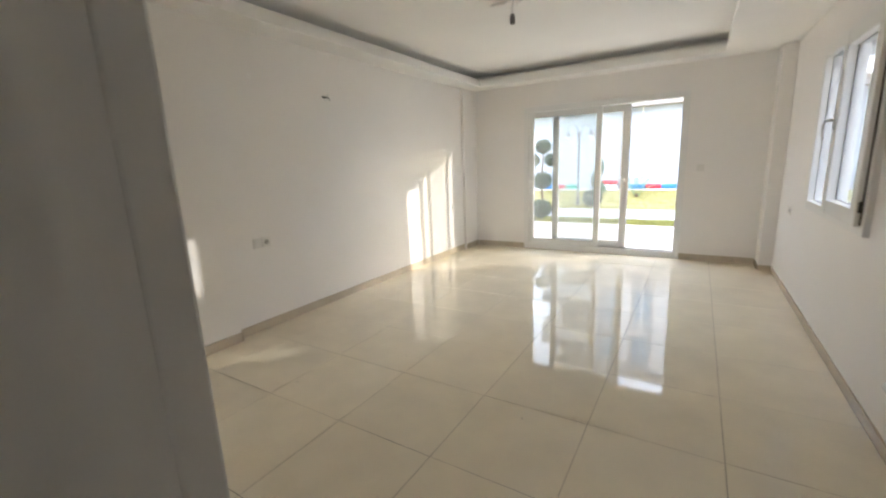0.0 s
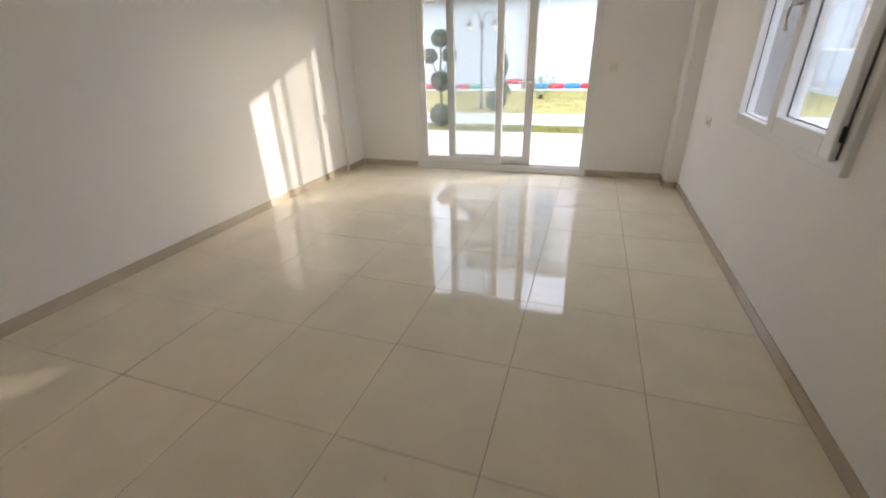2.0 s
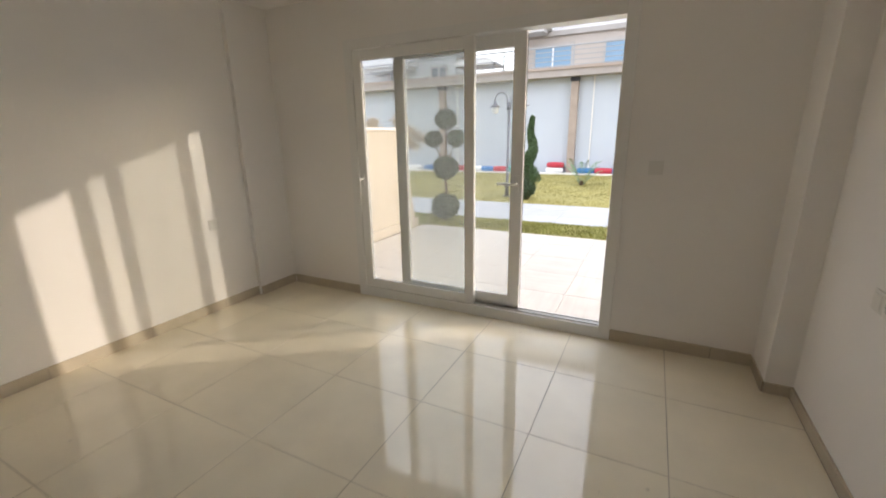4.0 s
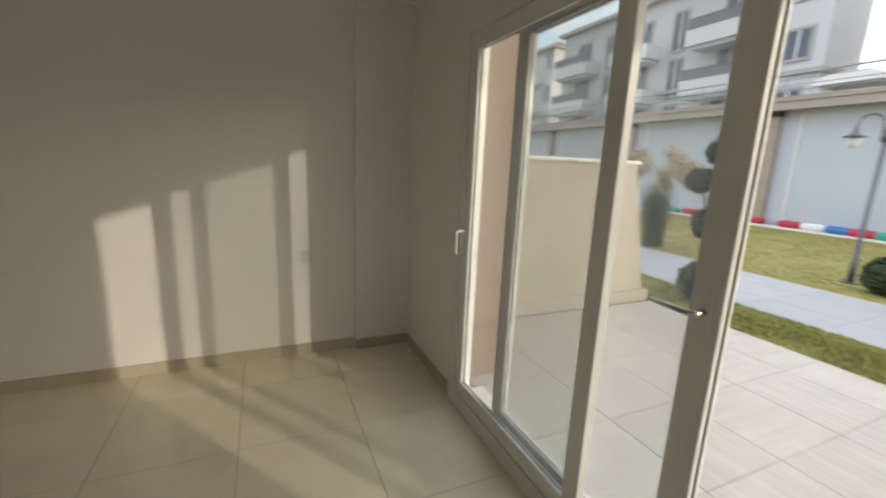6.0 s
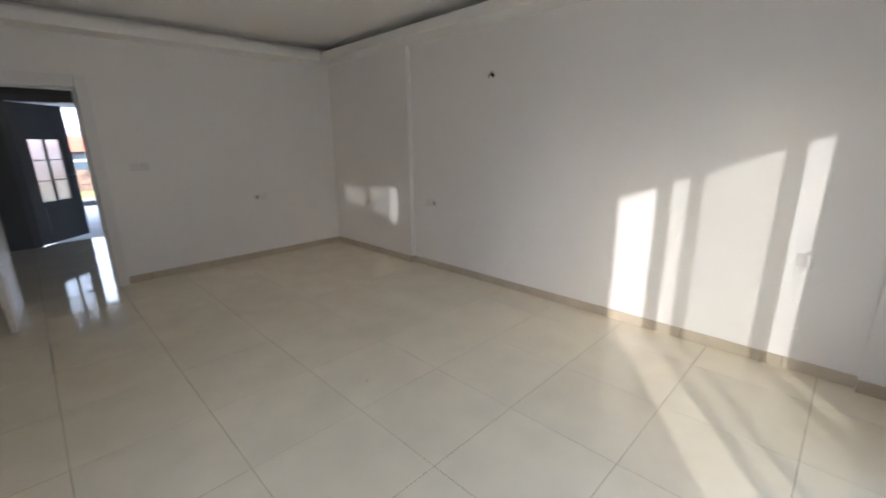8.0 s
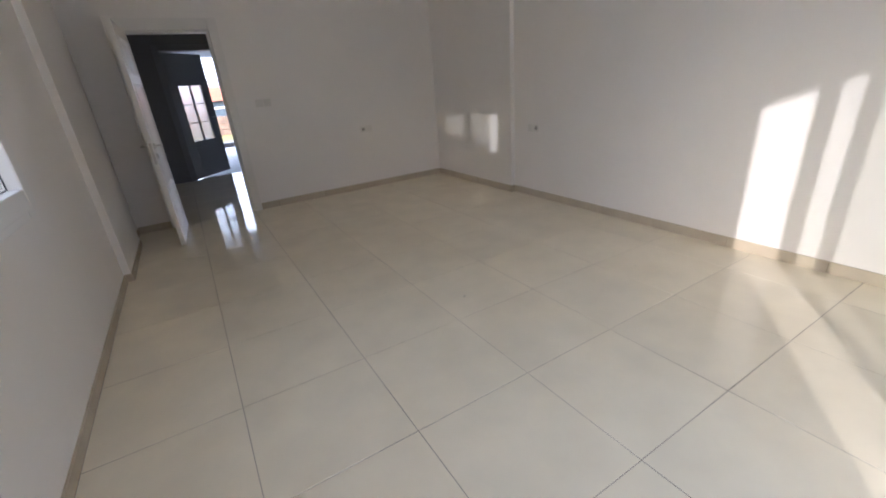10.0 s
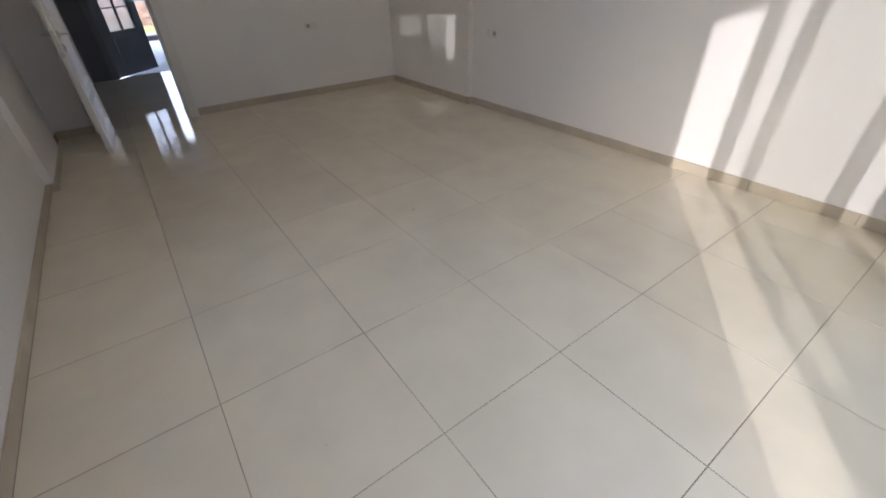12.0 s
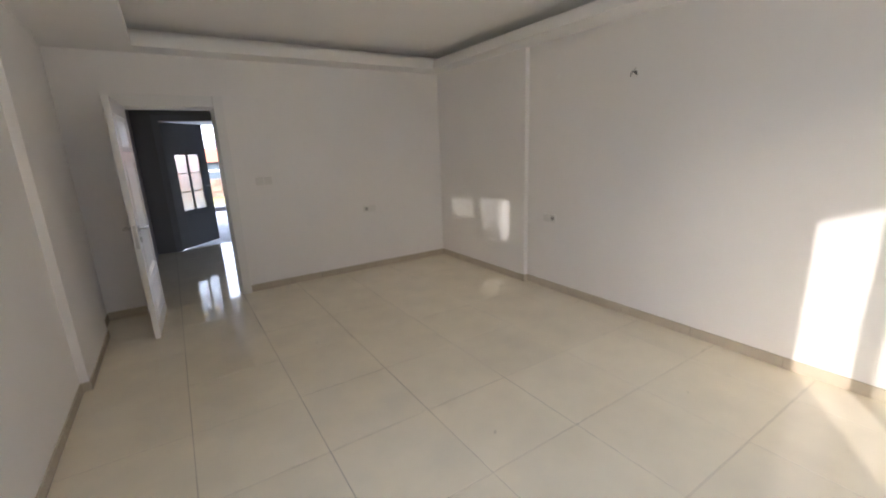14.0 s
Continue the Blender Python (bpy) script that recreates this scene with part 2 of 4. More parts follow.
def tube(bm, points, radius, sides=10, caps=True):
    """A round bar along a line of points; radius may be one number or one for each point."""
    pts = [Vector(p) for p in points]
    rad = radius if isinstance(radius, (list, tuple)) else [radius] * len(pts)
    rings = []
    for i, p in enumerate(pts):
        ahead = (pts[min(i + 1, len(pts) - 1)] - pts[max(i - 1, 0)]).normalized()
        side = ahead.cross(Vector((0, 0, 1)) if abs(ahead.z) < 0.9 else Vector((1, 0, 0))).normalized()
        up = side.cross(ahead)
        rings.append([bm.verts.new(p + (side * math.cos(a) + up * math.sin(a)) * rad[i]) for a in (2 * math.pi * k / sides for k in range(sides))])
    for a, b in zip(rings, rings[1:]):
        for k in range(sides):
            bm.faces.new((a[k], a[(k + 1) % sides], b[(k + 1) % sides], b[k]))
    if caps:
        bm.faces.new(rings[0][::-1])
        bm.faces.new(rings[-1])


def mesh_of(name, bm, mat, smooth=False):
    bmesh.ops.recalc_face_normals(bm, faces=bm.faces[:])
    me = bpy.data.meshes.new(name)
    bm.to_mesh(me)
    bm.free()
    if smooth:
        for p in me.polygons:
            p.use_smooth = True
    if mat:
        me.materials.append(mat)
    return me


def part(name, bm, mat, parent=None, label="", smooth=False):
    ob = new(name, mesh_of(name, bm, mat, smooth))
    if parent:
        ob.parent = parent
    if label:
        ob["label"] = label
    return ob


def boxes(name, mat, parent, *dims, bevel=0.0, label=""):
    bm = bmesh.new()
    for d in dims:
        box(bm, *d, bevel=bevel)
    return part(name, bm, mat, parent, label)


def thing(name, label, category, at=(0, 0, 0), rz=0.0, group=""):
    ob = new(name)
    ob.matrix_world = pose(*at, 0, 0, rz)
    return tagged(ob, label, category, group)


def structure(name, mat, label, category, *dims, bevel=0.0):
    return tagged(boxes(name, mat, None, *dims, bevel=bevel), label, category, kind="structure")


# ---- the room ----
XL, XR, Y0, Y1 = -3.37, 0.61, -1.265, 4.78
ZS, ZC = 2.47, 2.675          # soffit and ceiling heights
T = 0.22                     # wall thickness
DX0, DX1, DZ = -0.60, 0.168, 2.0       # entry doorway
SX0, SX1, SZ = -2.50, -0.345, 2.14     # sliding door opening
WY0, WY1, WZ0, WZ1 = 1.62, 3.11, 0.892, 2.14   # window opening
TOP = 3.0

structure("wall_west", M_WALL, "warm white painted wall with a shallow pier at each end", "wall",
          (XL - T, XL, Y0, Y1, -0.1, TOP), (XL, XL + 0.05, Y0, 0.41, 0, ZS), (XL, XL + 0.045, 4.37, Y1, 0, ZS))
structure("wall_east", M_WALL, "warm white painted wall pierced by a window, with two piers", "wall",
          (XR, XR + T, Y0 - T, WY0, -0.1, TOP), (XR, XR + 0.06, WY1, Y1, -0.1, TOP), (XR + 0.06, XR + T, WY1 + 0.075, Y1, -0.1, TOP), (XR, XR + T, WY0, WY1, -0.1, WZ0), (XR + 0.06, XR + T, WY1, WY1 + 0.075, -0.1, WZ0), (XR + 0.06, XR + T, WY1, WY1 + 0.075, WZ1, TOP),
          (XR, XR + T, WY0, WY1, WZ1, TOP), (XR - 0.13, XR, 4.49, Y1, 0, ZS), (XR - 0.05, XR, -0.78, 0.24, 0, ZS))
structure("wall_north", M_WALL, "warm white painted wall round the glazed sliding door", "wall",
          (XL - T, SX0, Y1, 4.88, -0.1, TOP), (SX1, XR + T, Y1, Y1 + 0.26, -0.1, TOP), (SX0, SX1, Y1, 4.88, SZ, TOP))
structure("wall_south", M_WALL, "warm white painted wall with the entry doorway", "wall",
          (XL - T, DX0 - 0.02, Y0 - 0.2, Y0, -0.1, TOP), (DX1 + 0.02, XR, Y0 - 0.2, Y0, -0.1, TOP), (DX0 - 0.02, DX1 + 0.02, Y0 - 0.2, Y0, DZ + 0.02, TOP))
structure("ceiling", M_CEIL, "white plastered ceiling above a recessed tray", "ceiling", (XL - T, XR + T, Y0 - 0.2, Y1 + T, ZC, ZC + 0.15))
CX0, CX1, CY0, CY1 = -3.07, -0.03, -0.96, 4.47     # edge of the tray
structure("ceiling_soffit", M_CEIL, "white dropped border with an unlit cove around the ceiling tray", "ceiling",
          (XL, CX0, Y0, Y1, ZS, ZS + 0.07), (CX1, XR, Y0, Y1, ZS, ZS + 0.07), (CX0, CX1, Y0, CY0, ZS, ZS + 0.07), (CX0, CX1, CY1, Y1, ZS, ZS + 0.07),
          (XL, CX0 - 0.04, Y0, Y1, ZS + 0.07, ZS + 0.115), (CX1 + 0.04, XR, Y0, Y1, ZS + 0.07, ZS + 0.115), (CX0 - 0.04, CX1 + 0.04, Y0, CY0 - 0.04, ZS + 0.07, ZS + 0.115), (CX0 - 0.04, CX1 + 0.04, CY1 + 0.04, Y1, ZS + 0.07, ZS + 0.115))
floor = structure("floor", M_GROUT, "dark grout bed under cream polished floor tiles", "floor",
                  (XL - T, XR + T, Y0 - 0.1, Y1, -0.15, -0.0012))


def skirting(name, runs, high=0.078):
    """Runs of skirting tiles (x0, y0, x1, y1, nx, ny) along walls whose faces look to nx, ny."""
    base = None
    strips = []
    for x0, y0, x1, y1, nx, ny in runs:
        length = math.hypot(x1 - x0, y1 - y0)
        ux, uy = (x1 - x0) / length, (y1 - y0) / length
        strips.append((sorted((x0, x1 + nx * 0.007)) if nx else sorted((x0, x1))) + (sorted((y0, y1 + ny * 0.007)) if ny else sorted((y0, y1))) + [0.0003, high - 0.003])
        s = 0.0
        while s < length - 0.004:
            e = min(s + 0.6, length)
            a, b = s + 0.0016, e - 0.0016
            xs = sorted((x0 + ux * a, x0 + ux * b + nx * 0.011)) if nx else sorted((x0 + ux * a, x0 + ux * b))
            ys = sorted((y0 + uy * a, y0 + uy * b + ny * 0.011)) if ny else sorted((y0 + uy * a, y0 + uy * b))
            bm = bmesh.new()
            box(bm, xs[0], xs[1], ys[0], ys[1], 0.0005, high + random.uniform(-0.001, 0.001), bevel=0.0015)
            if base is None:
                base = tagged(part(name, bm, M_SKIRT), "beige glazed skirting tiles along the wall foot", "baseboard", kind="structure")
            else:
                part("skirting_tile", bm, M_SKIRT, base)
            s = e
    boxes("grout", M_GROUT, base, *strips)


skirting("baseboard_west", [(XL, 0.421, XL, 4.37, 1, 0), (XL + 0.05, Y0, XL + 0.05, 0.41, 1, 0), (XL, 0.41, XL + 0.061, 0.41, 0, 1), (XL + 0.045, 4.37, XL + 0.045, Y1, 1, 0)])
skirting("baseboard_east", [(XR, 0.24, XR, 4.49, -1, 0), (XR - 0.05, -0.78, XR - 0.05, 0.24, -1, 0), (XR, Y0, XR, -0.78, -1, 0), (XR - 0.061, 0.24, XR, 0.24, 0, 1), (XR - 0.13, 4.49, XR - 0.13, Y1, -1, 0), (XR - 0.13, 4.49, XR, 4.49, 0, -1)], high=0.064)
skirting("baseboard_north", [(XL + 0.07, Y1, SX0, Y1, 0, -1), (SX1, Y1, XR - 0.14, Y1, 0, -1)])
skirting("baseboard_south", [(XL + 0.065, Y0, DX0 - 0.095, Y0, 0, 1), (DX1 + 0.115, Y0, XR - 0.011, Y0, 0, 1)])


# ---- sliding door ----
def ring(bm, x0, x1, z0, z1, w, y0, y1, wb=None, bevel=0.004):
    """A rectangular frame in the xz plane, bars w wide (the lower one wb), from y0 to y1."""
    wb = wb or w
    box(bm, x0, x0 + w, y0, y1, z0, z1, bevel)
    box(bm, x1 - w, x1, y0, y1, z0, z1, bevel)
    box(bm, x0 + w, x1 - w, y0 + 0.001, y1 - 0.001, z1 - w, z1, bevel)
    box(bm, x0 + w, x1 - w, y0 + 0.001, y1 - 0.001, z0, z0 + wb, bevel)


def pane(name, parent, x0, x1, y, z0, z1):
    bm = bmesh.new()
    box(bm, x0, x1, y - 0.003, y + 0.003, z0, z1)
    return part(name, bm, M_GLASS, parent, "clear glass pane")


def lever(parent, at, along, out, length=0.12, name="handle", mat=None, mitred=False):
    """A lever handle: neck out of the leaf and a bent or mitred grip along it."""
    a, o, p = Vector(along), Vector(out), Vector(at)
    bm = bmesh.new()
    if mitred:
        tube(bm, [p, p + o * 0.05], 0.008, 14)
        tube(bm, [p + o * 0.052 - a * 0.009, p + o * 0.052 + a * length], 0.0085, 14)
        return part(name, bm, mat or M_STEEL, parent, "brushed steel lever", smooth=False)
    tube(bm, [p, p + o * 0.04, p + o * 0.052 + a * 0.008, p + o * 0.056 + a * 0.025, p + o * 0.055 + a * length * 0.6, p + o * 0.05 + a * length], [0.009, 0.009, 0.0095, 0.009, 0.0085, 0.0075], 10)
    return part(name, bm, mat or M_STEEL, parent, "brushed steel lever" if mat is None else "white lever", smooth=True)


slider = tagged(new("sliding_door"), "white plastic sliding door, one sash slid half open", "sliding door", kind="structure")
bm = bmesh.new()
ring(bm, SX0, SX1, 0.0, SZ, 0.075, 4.765, 4.882, wb=0.085)
part("outer_frame", bm, M_PVC, slider)
bm = bmesh.new()
for yy in (4.785, 4.838):
    box(bm, SX0 + 0.08, SX1 - 0.08, yy, yy + 0.012, 0.085, 0.097)
part("track", bm, M_STEEL, slider, "aluminium running rails")
# flat black strip paints the shaded slot before the sliding sash
boxes("groove_shade", M_BLACK, slider, (-1.375, -1.02, 4.802, 4.824, 0.0852, 0.0872))
sash_a = new("fixed_sash")
sash_a.parent = slider
bm = bmesh.new()
ring(bm, -2.425, -1.375, 0.088, 2.06, 0.078, 4.776, 4.812)
part("sash_frame", bm, M_PVC, sash_a)
bm = bmesh.new()
ring(bm, -2.348, -1.452, 0.165, 1.983, 0.003, 4.793, 4.7985, bevel=0.0)
part("gasket", bm, M_BLACK, sash_a, "black rubber gasket")
pane("glass_pane", sash_a, -2.35, -1.45, 4.80, 0.16, 1.99)
lever(sash_a, (-2.388, 4.776, 1.06), (0, 0, -1), (0, -1, 0), 0.13, mat=M_PVC)
boxes("handle_plate", M_PVC, sash_a, (-2.403, -2.373, 4.768, 4.777, 1.0, 1.1), bevel=0.003)
sash_b = new("sliding_sash")
sash_b.parent = slider
bm = bmesh.new()
box(bm, -2.073, -1.985, 4.826, 4.868, 0.097, 2.06, 0.004)
box(bm, -1.11, -1.02, 4.826, 4.868, 0.097, 2.06, 0.004)
box(bm, -1.985, -1.11, 4.827, 4.867, 0.097, 0.187, 0.004)
box(bm, -1.985, -1.11, 4.827, 4.867, 1.97, 2.06, 0.004)
part("sash_frame", bm, M_PVC, sash_b)
bm = bmesh.new()
ring(bm, -1.986, -1.109, 0.186, 1.971, 0.003, 4.838, 4.8435, bevel=0.0)
part("gasket", bm, M_BLACK, sash_b, "black rubber gasket")
pane("glass_pane", sash_b, -1.99, -1.105, 4.845, 0.18, 1.98)
lever(sash_b, (-1.062, 4.826, 1.06), (-1, 0, 0), (0, -1, 0), 0.13)
boxes("handle_plate", M_PVC, sash_b, (-1.08, -1.045, 4.818, 4.827, 1.0, 1.12), bevel=0.003)
bm = bmesh.new()
box(bm, -1.0195, -1.0165, 4.844, 4.850, 0.12, 2.04)
part("brush_seal", bm, M_BLACK, sash_b, "dark brush seal on the free edge")
boxes("strike_plate", M_BLACK, slider, (SX1 - 0.0765, SX1 - 0.074, 4.84, 4.87, 1.28, 1.36))
structure("door_threshold", M_CAP, "pale stone threshold outside the sliding door", "threshold", (SX0, SX1, 4.884, 5.02, -0.04, 0.012))

# ---- window ----
win = tagged(new("window_1"), "white plastic two-light window, one casement ajar by a hair", "window", kind="structure")


def yring(bm, y0, y1, z0, z1, w, x0, x1, bevel=0.005, wb=None):
    """A rectangular frame in the yz plane, bars w wide (the lower one wb), from x0 to x1."""
    wb = wb or w
    box(bm, x0, x1, y0, y0 + w, z0, z1, bevel)
    box(bm, x0, x1, y1 - w, y1, z0, z1, bevel)
    box(bm, x0 + 0.001, x1 - 0.001, y0 + w, y1 - w, z1 - w, z1, bevel)
    box(bm, x0 + 0.001, x1 - 0.001, y0 + w, y1 - w, z0, z0 + wb, bevel)


bm = bmesh.new()
yring(bm, WY0, WY1, WZ0, WZ1, 0.088, XR - 0.03, XR + 0.06, wb=0.07)
box(bm, XR - 0.026, XR + 0.055, 2.335, 2.41, WZ0 + 0.082, WZ1 - 0.082, 0.004)
part("window_frame", bm, M_PVC, win)
bm = bmesh.new()
yring(bm, 1.67, 2.395, WZ0 + 0.05, WZ1 - 0.05, 0.092, XR - 0.062, XR + 0.03, 0.008)
case = part("casement", bm, M_PVC, win)
bm = bmesh.new()
yring(bm, 1.762, 2.303, WZ0 + 0.142, WZ1 - 0.142, 0.004, XR - 0.012, XR - 0.007, 0.0)
part("gasket", bm, M_BLACK, case, "black rubber gasket")
bm = bmesh.new()
yring(bm, 2.408, WY1 - 0.086, WZ0 + 0.069, WZ1 - 0.086, 0.004, XR + 0.011, XR + 0.016, 0.0)
part("gasket", bm, M_BLACK, win, "black rubber gasket")
for a, b, x, c in ((1.755, 2.31, XR - 0.005, case), (2.40, WY1 - 0.078, XR + 0.018, win)):
    bm = bmesh.new()
    box(bm, x - 0.003, x + 0.003, a, b, WZ0 + 0.06, WZ1 - 0.06)
    part("pane", bm, M_BLUEGLASS, c, "faintly blue glass pane")
lever(case, (XR - 0.062, 2.35, 1.55), (0, 0, -1), (-1, 0, 0), 0.12)
boxes("handle_plate", M_PVC, case, (XR - 0.07, XR - 0.061, 2.333, 2.367, 1.49, 1.59), bevel=0.003)
for z in (WZ0 + 0.16, WZ1 - 0.16):
    bm = bmesh.new()
    tube(bm, [(XR - 0.045, 1.66, z - 0.03), (XR - 0.045, 1.66, z + 0.03)], 0.008)
    part("hinge", bm, M_BLACK, case, "dark hinge barrel", smooth=True)
# one dark strip: the seal, with the gap's shade put into its brown
boxes("seal_gap_strip", M_SEAL_SHADE, case, (XR - 0.038, XR - 0.031, 1.6655, 1.6695, WZ0 + 0.06, WZ1 - 0.06), label="dark strip for the seal and the gap's shade along the hinged edge")

boxes("outer_reveal", M_REVEAL, win, (XR + 0.062, XR + T + 0.004, WY1 + 0.064, WY1 + 0.076, WZ0, WZ1), (XR + 0.062, XR + T + 0.004, WY0 - 0.001, WY0 + 0.04, WZ0, WZ1),
      (XR + 0.062, XR + T + 0.02, WY0 + 0.04, WY1 + 0.064, WZ0, WZ0 + 0.03), (XR + 0.062, XR + T + 0.004, WY0 + 0.04, WY1 + 0.064, WZ1 - 0.04, WZ1), label="grey rendered outer reveal")

# ---- entry door ----
door = tagged(new("door_1"), "white lacquered panelled room door, standing wide open", "door", kind="structure")
boxes("door_casing", M_DOOR, door, (DX0 - 0.095, DX0, Y0, Y0 + 0.044, 0, DZ + 0.11), (DX1, DX1 + 0.115, Y0, Y0 + 0.02, 0, DZ + 0.11),
      (DX0, DX1, Y0 + 0.001, Y0 + 0.019, DZ, DZ + 0.11), bevel=0.004)
boxes("door_lining", M_DOOR, door, (DX0 - 0.02, DX0, Y0 - 0.2, Y0, 0, DZ), (DX1, DX1 + 0.02, Y0 - 0.2, Y0, 0, DZ), (DX0 - 0.02, DX1 + 0.02, Y0 - 0.2, Y0, DZ, DZ + 0.02),
      (DX0, DX0 + 0.014, Y0 - 0.17, Y0 - 0.05, 0, DZ), (DX1 - 0.014, DX1, Y0 - 0.17, Y0 - 0.05, 0, DZ), (DX0, DX1, Y0 - 0.17, Y0 - 0.05, DZ - 0.014, DZ))
boxes("hall_casing", M_DOOR, door, (DX0 - 0.1, DX0, Y0 - 0.218, Y0 - 0.2, 0, DZ + 0.1), (DX1, DX1 + 0.1, Y0 - 0.218, Y0 - 0.2, 0, DZ + 0.1),
      (DX0, DX1, Y0 - 0.217, Y0 - 0.201, DZ, DZ + 0.1), bevel=0.004)
LW = 0.81
leaf = new("door_leaf")
leaf.parent = door
leaf.matrix_world = pose(DX1 - 0.002, Y0 + 0.022, 0.008, 0, 0, 87.2)   # local x runs from the hinge to the free edge
leaf["label"] = "white leaf with two raised panels"
LH = 1.985
boxes("leaf_core", M_DOOR, leaf, (0, LW, 0.0115, 0.0285, 0, LH))
PANELS = ((0.14, 0.45), (0.53, 1.50), (1.58, 1.87))
for face, deep in ((0.0, 0.012), (0.04, 0.028)):
    s0, s1 = sorted((face, deep))
    gaps = [0] + [z for pair in PANELS for z in pair] + [LH]
    boxes("rails", M_DOOR, leaf, (0, 0.105, s0, s1, 0, LH), (LW - 0.105, LW, s0, s1, 0, LH), *((0.105, LW - 0.105, s0, s1, gaps[k], gaps[k + 1]) for k in range(0, len(gaps), 2)))
    out_ = 1 if face > deep else -1
    for z0, z1 in PANELS:
        bm = bmesh.new()
        rings = []
        for inset, y in ((-0.008, face + out_ * 0.0003), (-0.006, face + out_ * 0.005), (0.004, face + out_ * 0.006), (0.010, face - out_ * 0.001), (0.014, face - out_ * 0.001), (0.036, deep), (0.0, deep)):
            rings.append([bm.verts.new(p) for p in ((0.105 + inset, y, z0 + inset), (LW - 0.105 - inset, y, z0 + inset), (LW - 0.105 - inset, y, z1 - inset), (0.105 + inset, y, z1 - inset))])
        for ra, rb in zip(rings, rings[1:] + rings[:1]):
            for k in range(4):
                bm.faces.new((ra[k], ra[(k + 1) % 4], rb[(k + 1) % 4], rb[k]))
        bmesh.ops.recalc_face_normals(bm, faces=bm.faces)
        part("panel_moulding", bm, M_DOOR, leaf)
        out = face + (deep - face) * 0.4
        boxes("raised_panel", M_DOOR, leaf, (0.155, LW - 0.155, min(out, deep), max(out, deep), z0 + 0.05, z1 - 0.05), bevel=0.003)
for side, yy in ((-1, 0.0), (1, 0.04)):
    for z, r in ((0.96, 0.026), (0.865, 0.024)):
        bm = bmesh.new()
        tube(bm, [(LW - 0.06, yy, z), (LW - 0.06, yy + side * 0.010, z), (LW - 0.06, yy + side * 0.012, z)], [r, r, r - 0.003], 24)
        part("rosette", bm, M_STEEL, leaf, "round steel rose", smooth=False)
    lever(leaf, (LW - 0.06, yy + side * 0.006, 0.96), (-1, 0, 0), (0, side, 0), 0.11, mitred=True)
    boxes("keyhole", M_BLACK, leaf, (LW - 0.0625, LW - 0.0575, min(yy + side * 0.0115, yy + side * 0.0126), max(yy + side * 0.0115, yy + side * 0.0126), 0.855, 0.875))
boxes("lock_plate", M_STEEL, leaf, (LW - 0.001, LW + 0.0015, 0.009, 0.031, 0.80, 0.99))
for z in (0.2, 1.0, 1.75):
    bm = bmesh.new()
    tube(bm, [(-0.004, -0.006, z), (-0.004, -0.006, z + 0.09)], 0.008)
    part("hinge", bm, M_STEEL, leaf, "steel hinge", smooth=True)

# ---- hall ----
HX0, HX1, HY = -4.5, 0.25, -4.3
EX0, EX1, EZ = -1.06, -0.10, 2.08
structure("hall_wall_south", M_HALL_SHADE, "hall wall round the front door, its dimness put into the dark grey", "wall",
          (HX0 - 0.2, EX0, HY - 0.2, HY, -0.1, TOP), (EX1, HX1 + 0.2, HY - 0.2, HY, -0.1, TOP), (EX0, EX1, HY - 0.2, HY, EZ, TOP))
structure("hall_wall_east", M_HALL_SHADE, "hall side wall, its dimness put into the dark grey", "wall", (HX1, HX1 + 0.2, HY, Y0 - 0.22, -0.1, TOP))
structure("hall_wall_west", M_HALL_SHADE, "hall side wall, its dimness put into the dark grey", "wall", (HX0 - 0.2, HX0, HY, Y0 - 0.2, -0.1, TOP))
structure("hall_ceiling", M_CEIL, "white plastered hall ceiling", "ceiling", (HX0 - 0.2, HX1 + 0.2, HY - 0.2, Y0 - 0.2, 2.5, 2.7))
hall_floor = structure("hall_floor", M_GROUT, "dark grout bed under cream polished hall tiles", "floor", (HX0, HX1, HY - 0.2, Y0 - 0.1, -0.15, -0.0012))
front = tagged(new("door_2"), "grey front door with six panes, standing open", "door", kind="structure")
boxes("door_casing", M_GREYDOOR, front, (EX1 - 0.001, EX1 + 0.09, HY, HY + 0.02, 0, EZ + 0.09), (EX0 - 0.09, EX0, HY, HY + 0.02, 0, EZ + 0.09), (EX0, EX1, HY, HY + 0.018, EZ, EZ + 0.09), bevel=0.003)
fl = new("door_leaf")
fl.parent = front
fl.matrix_world = pose(EX1 - 0.005, HY - 0.02, 0.012, 0, 0, 229)
FW, FH = 0.93, 2.06
boxes("leaf_frame", M_GREYDOOR, fl, (0, 0.19, 0, 0.045, 0, FH), (0.76, FW, 0, 0.045, 0, FH), (0.19, 0.76, 0, 0.045, 0, 0.63), (0.19, 0.76, 0, 0.045, 1.55, FH))
boxes("lower_panel", M_GREYDOOR, fl, (0.2, 0.73, -0.006, 0.051, 0.14, 0.54), bevel=0.004)
bm = bmesh.new()
box(bm, 0.464, 0.486, 0.004, 0.041, 0.63, 1.55)
for z in (0.938, 1.245):
    box(bm, 0.19, 0.76, 0.005, 0.040, z - 0.007, z + 0.007)
part("glazing_bars", bm, M_GREYDOOR, fl)
M_FROST = material("frosted_glass", (0.86, 0.88, 0.9), 0.25, vary=0.02)
fb = M_FROST.node_tree.nodes["Principled BSDF"]
fb.inputs["Transmission Weight"].default_value = 0.85
for a, b in ((0.19, 0.464), (0.486, 0.76)):
    for c, d in ((0.63, 0.931), (0.945, 1.238), (1.252, 1.55)):
        bm = bmesh.new()
        box(bm, a, b, 0.019, 0.026, c, d)
        p = part("pane", bm, M_FROST, fl, "frosted glass pane")
        p.visible_shadow = False
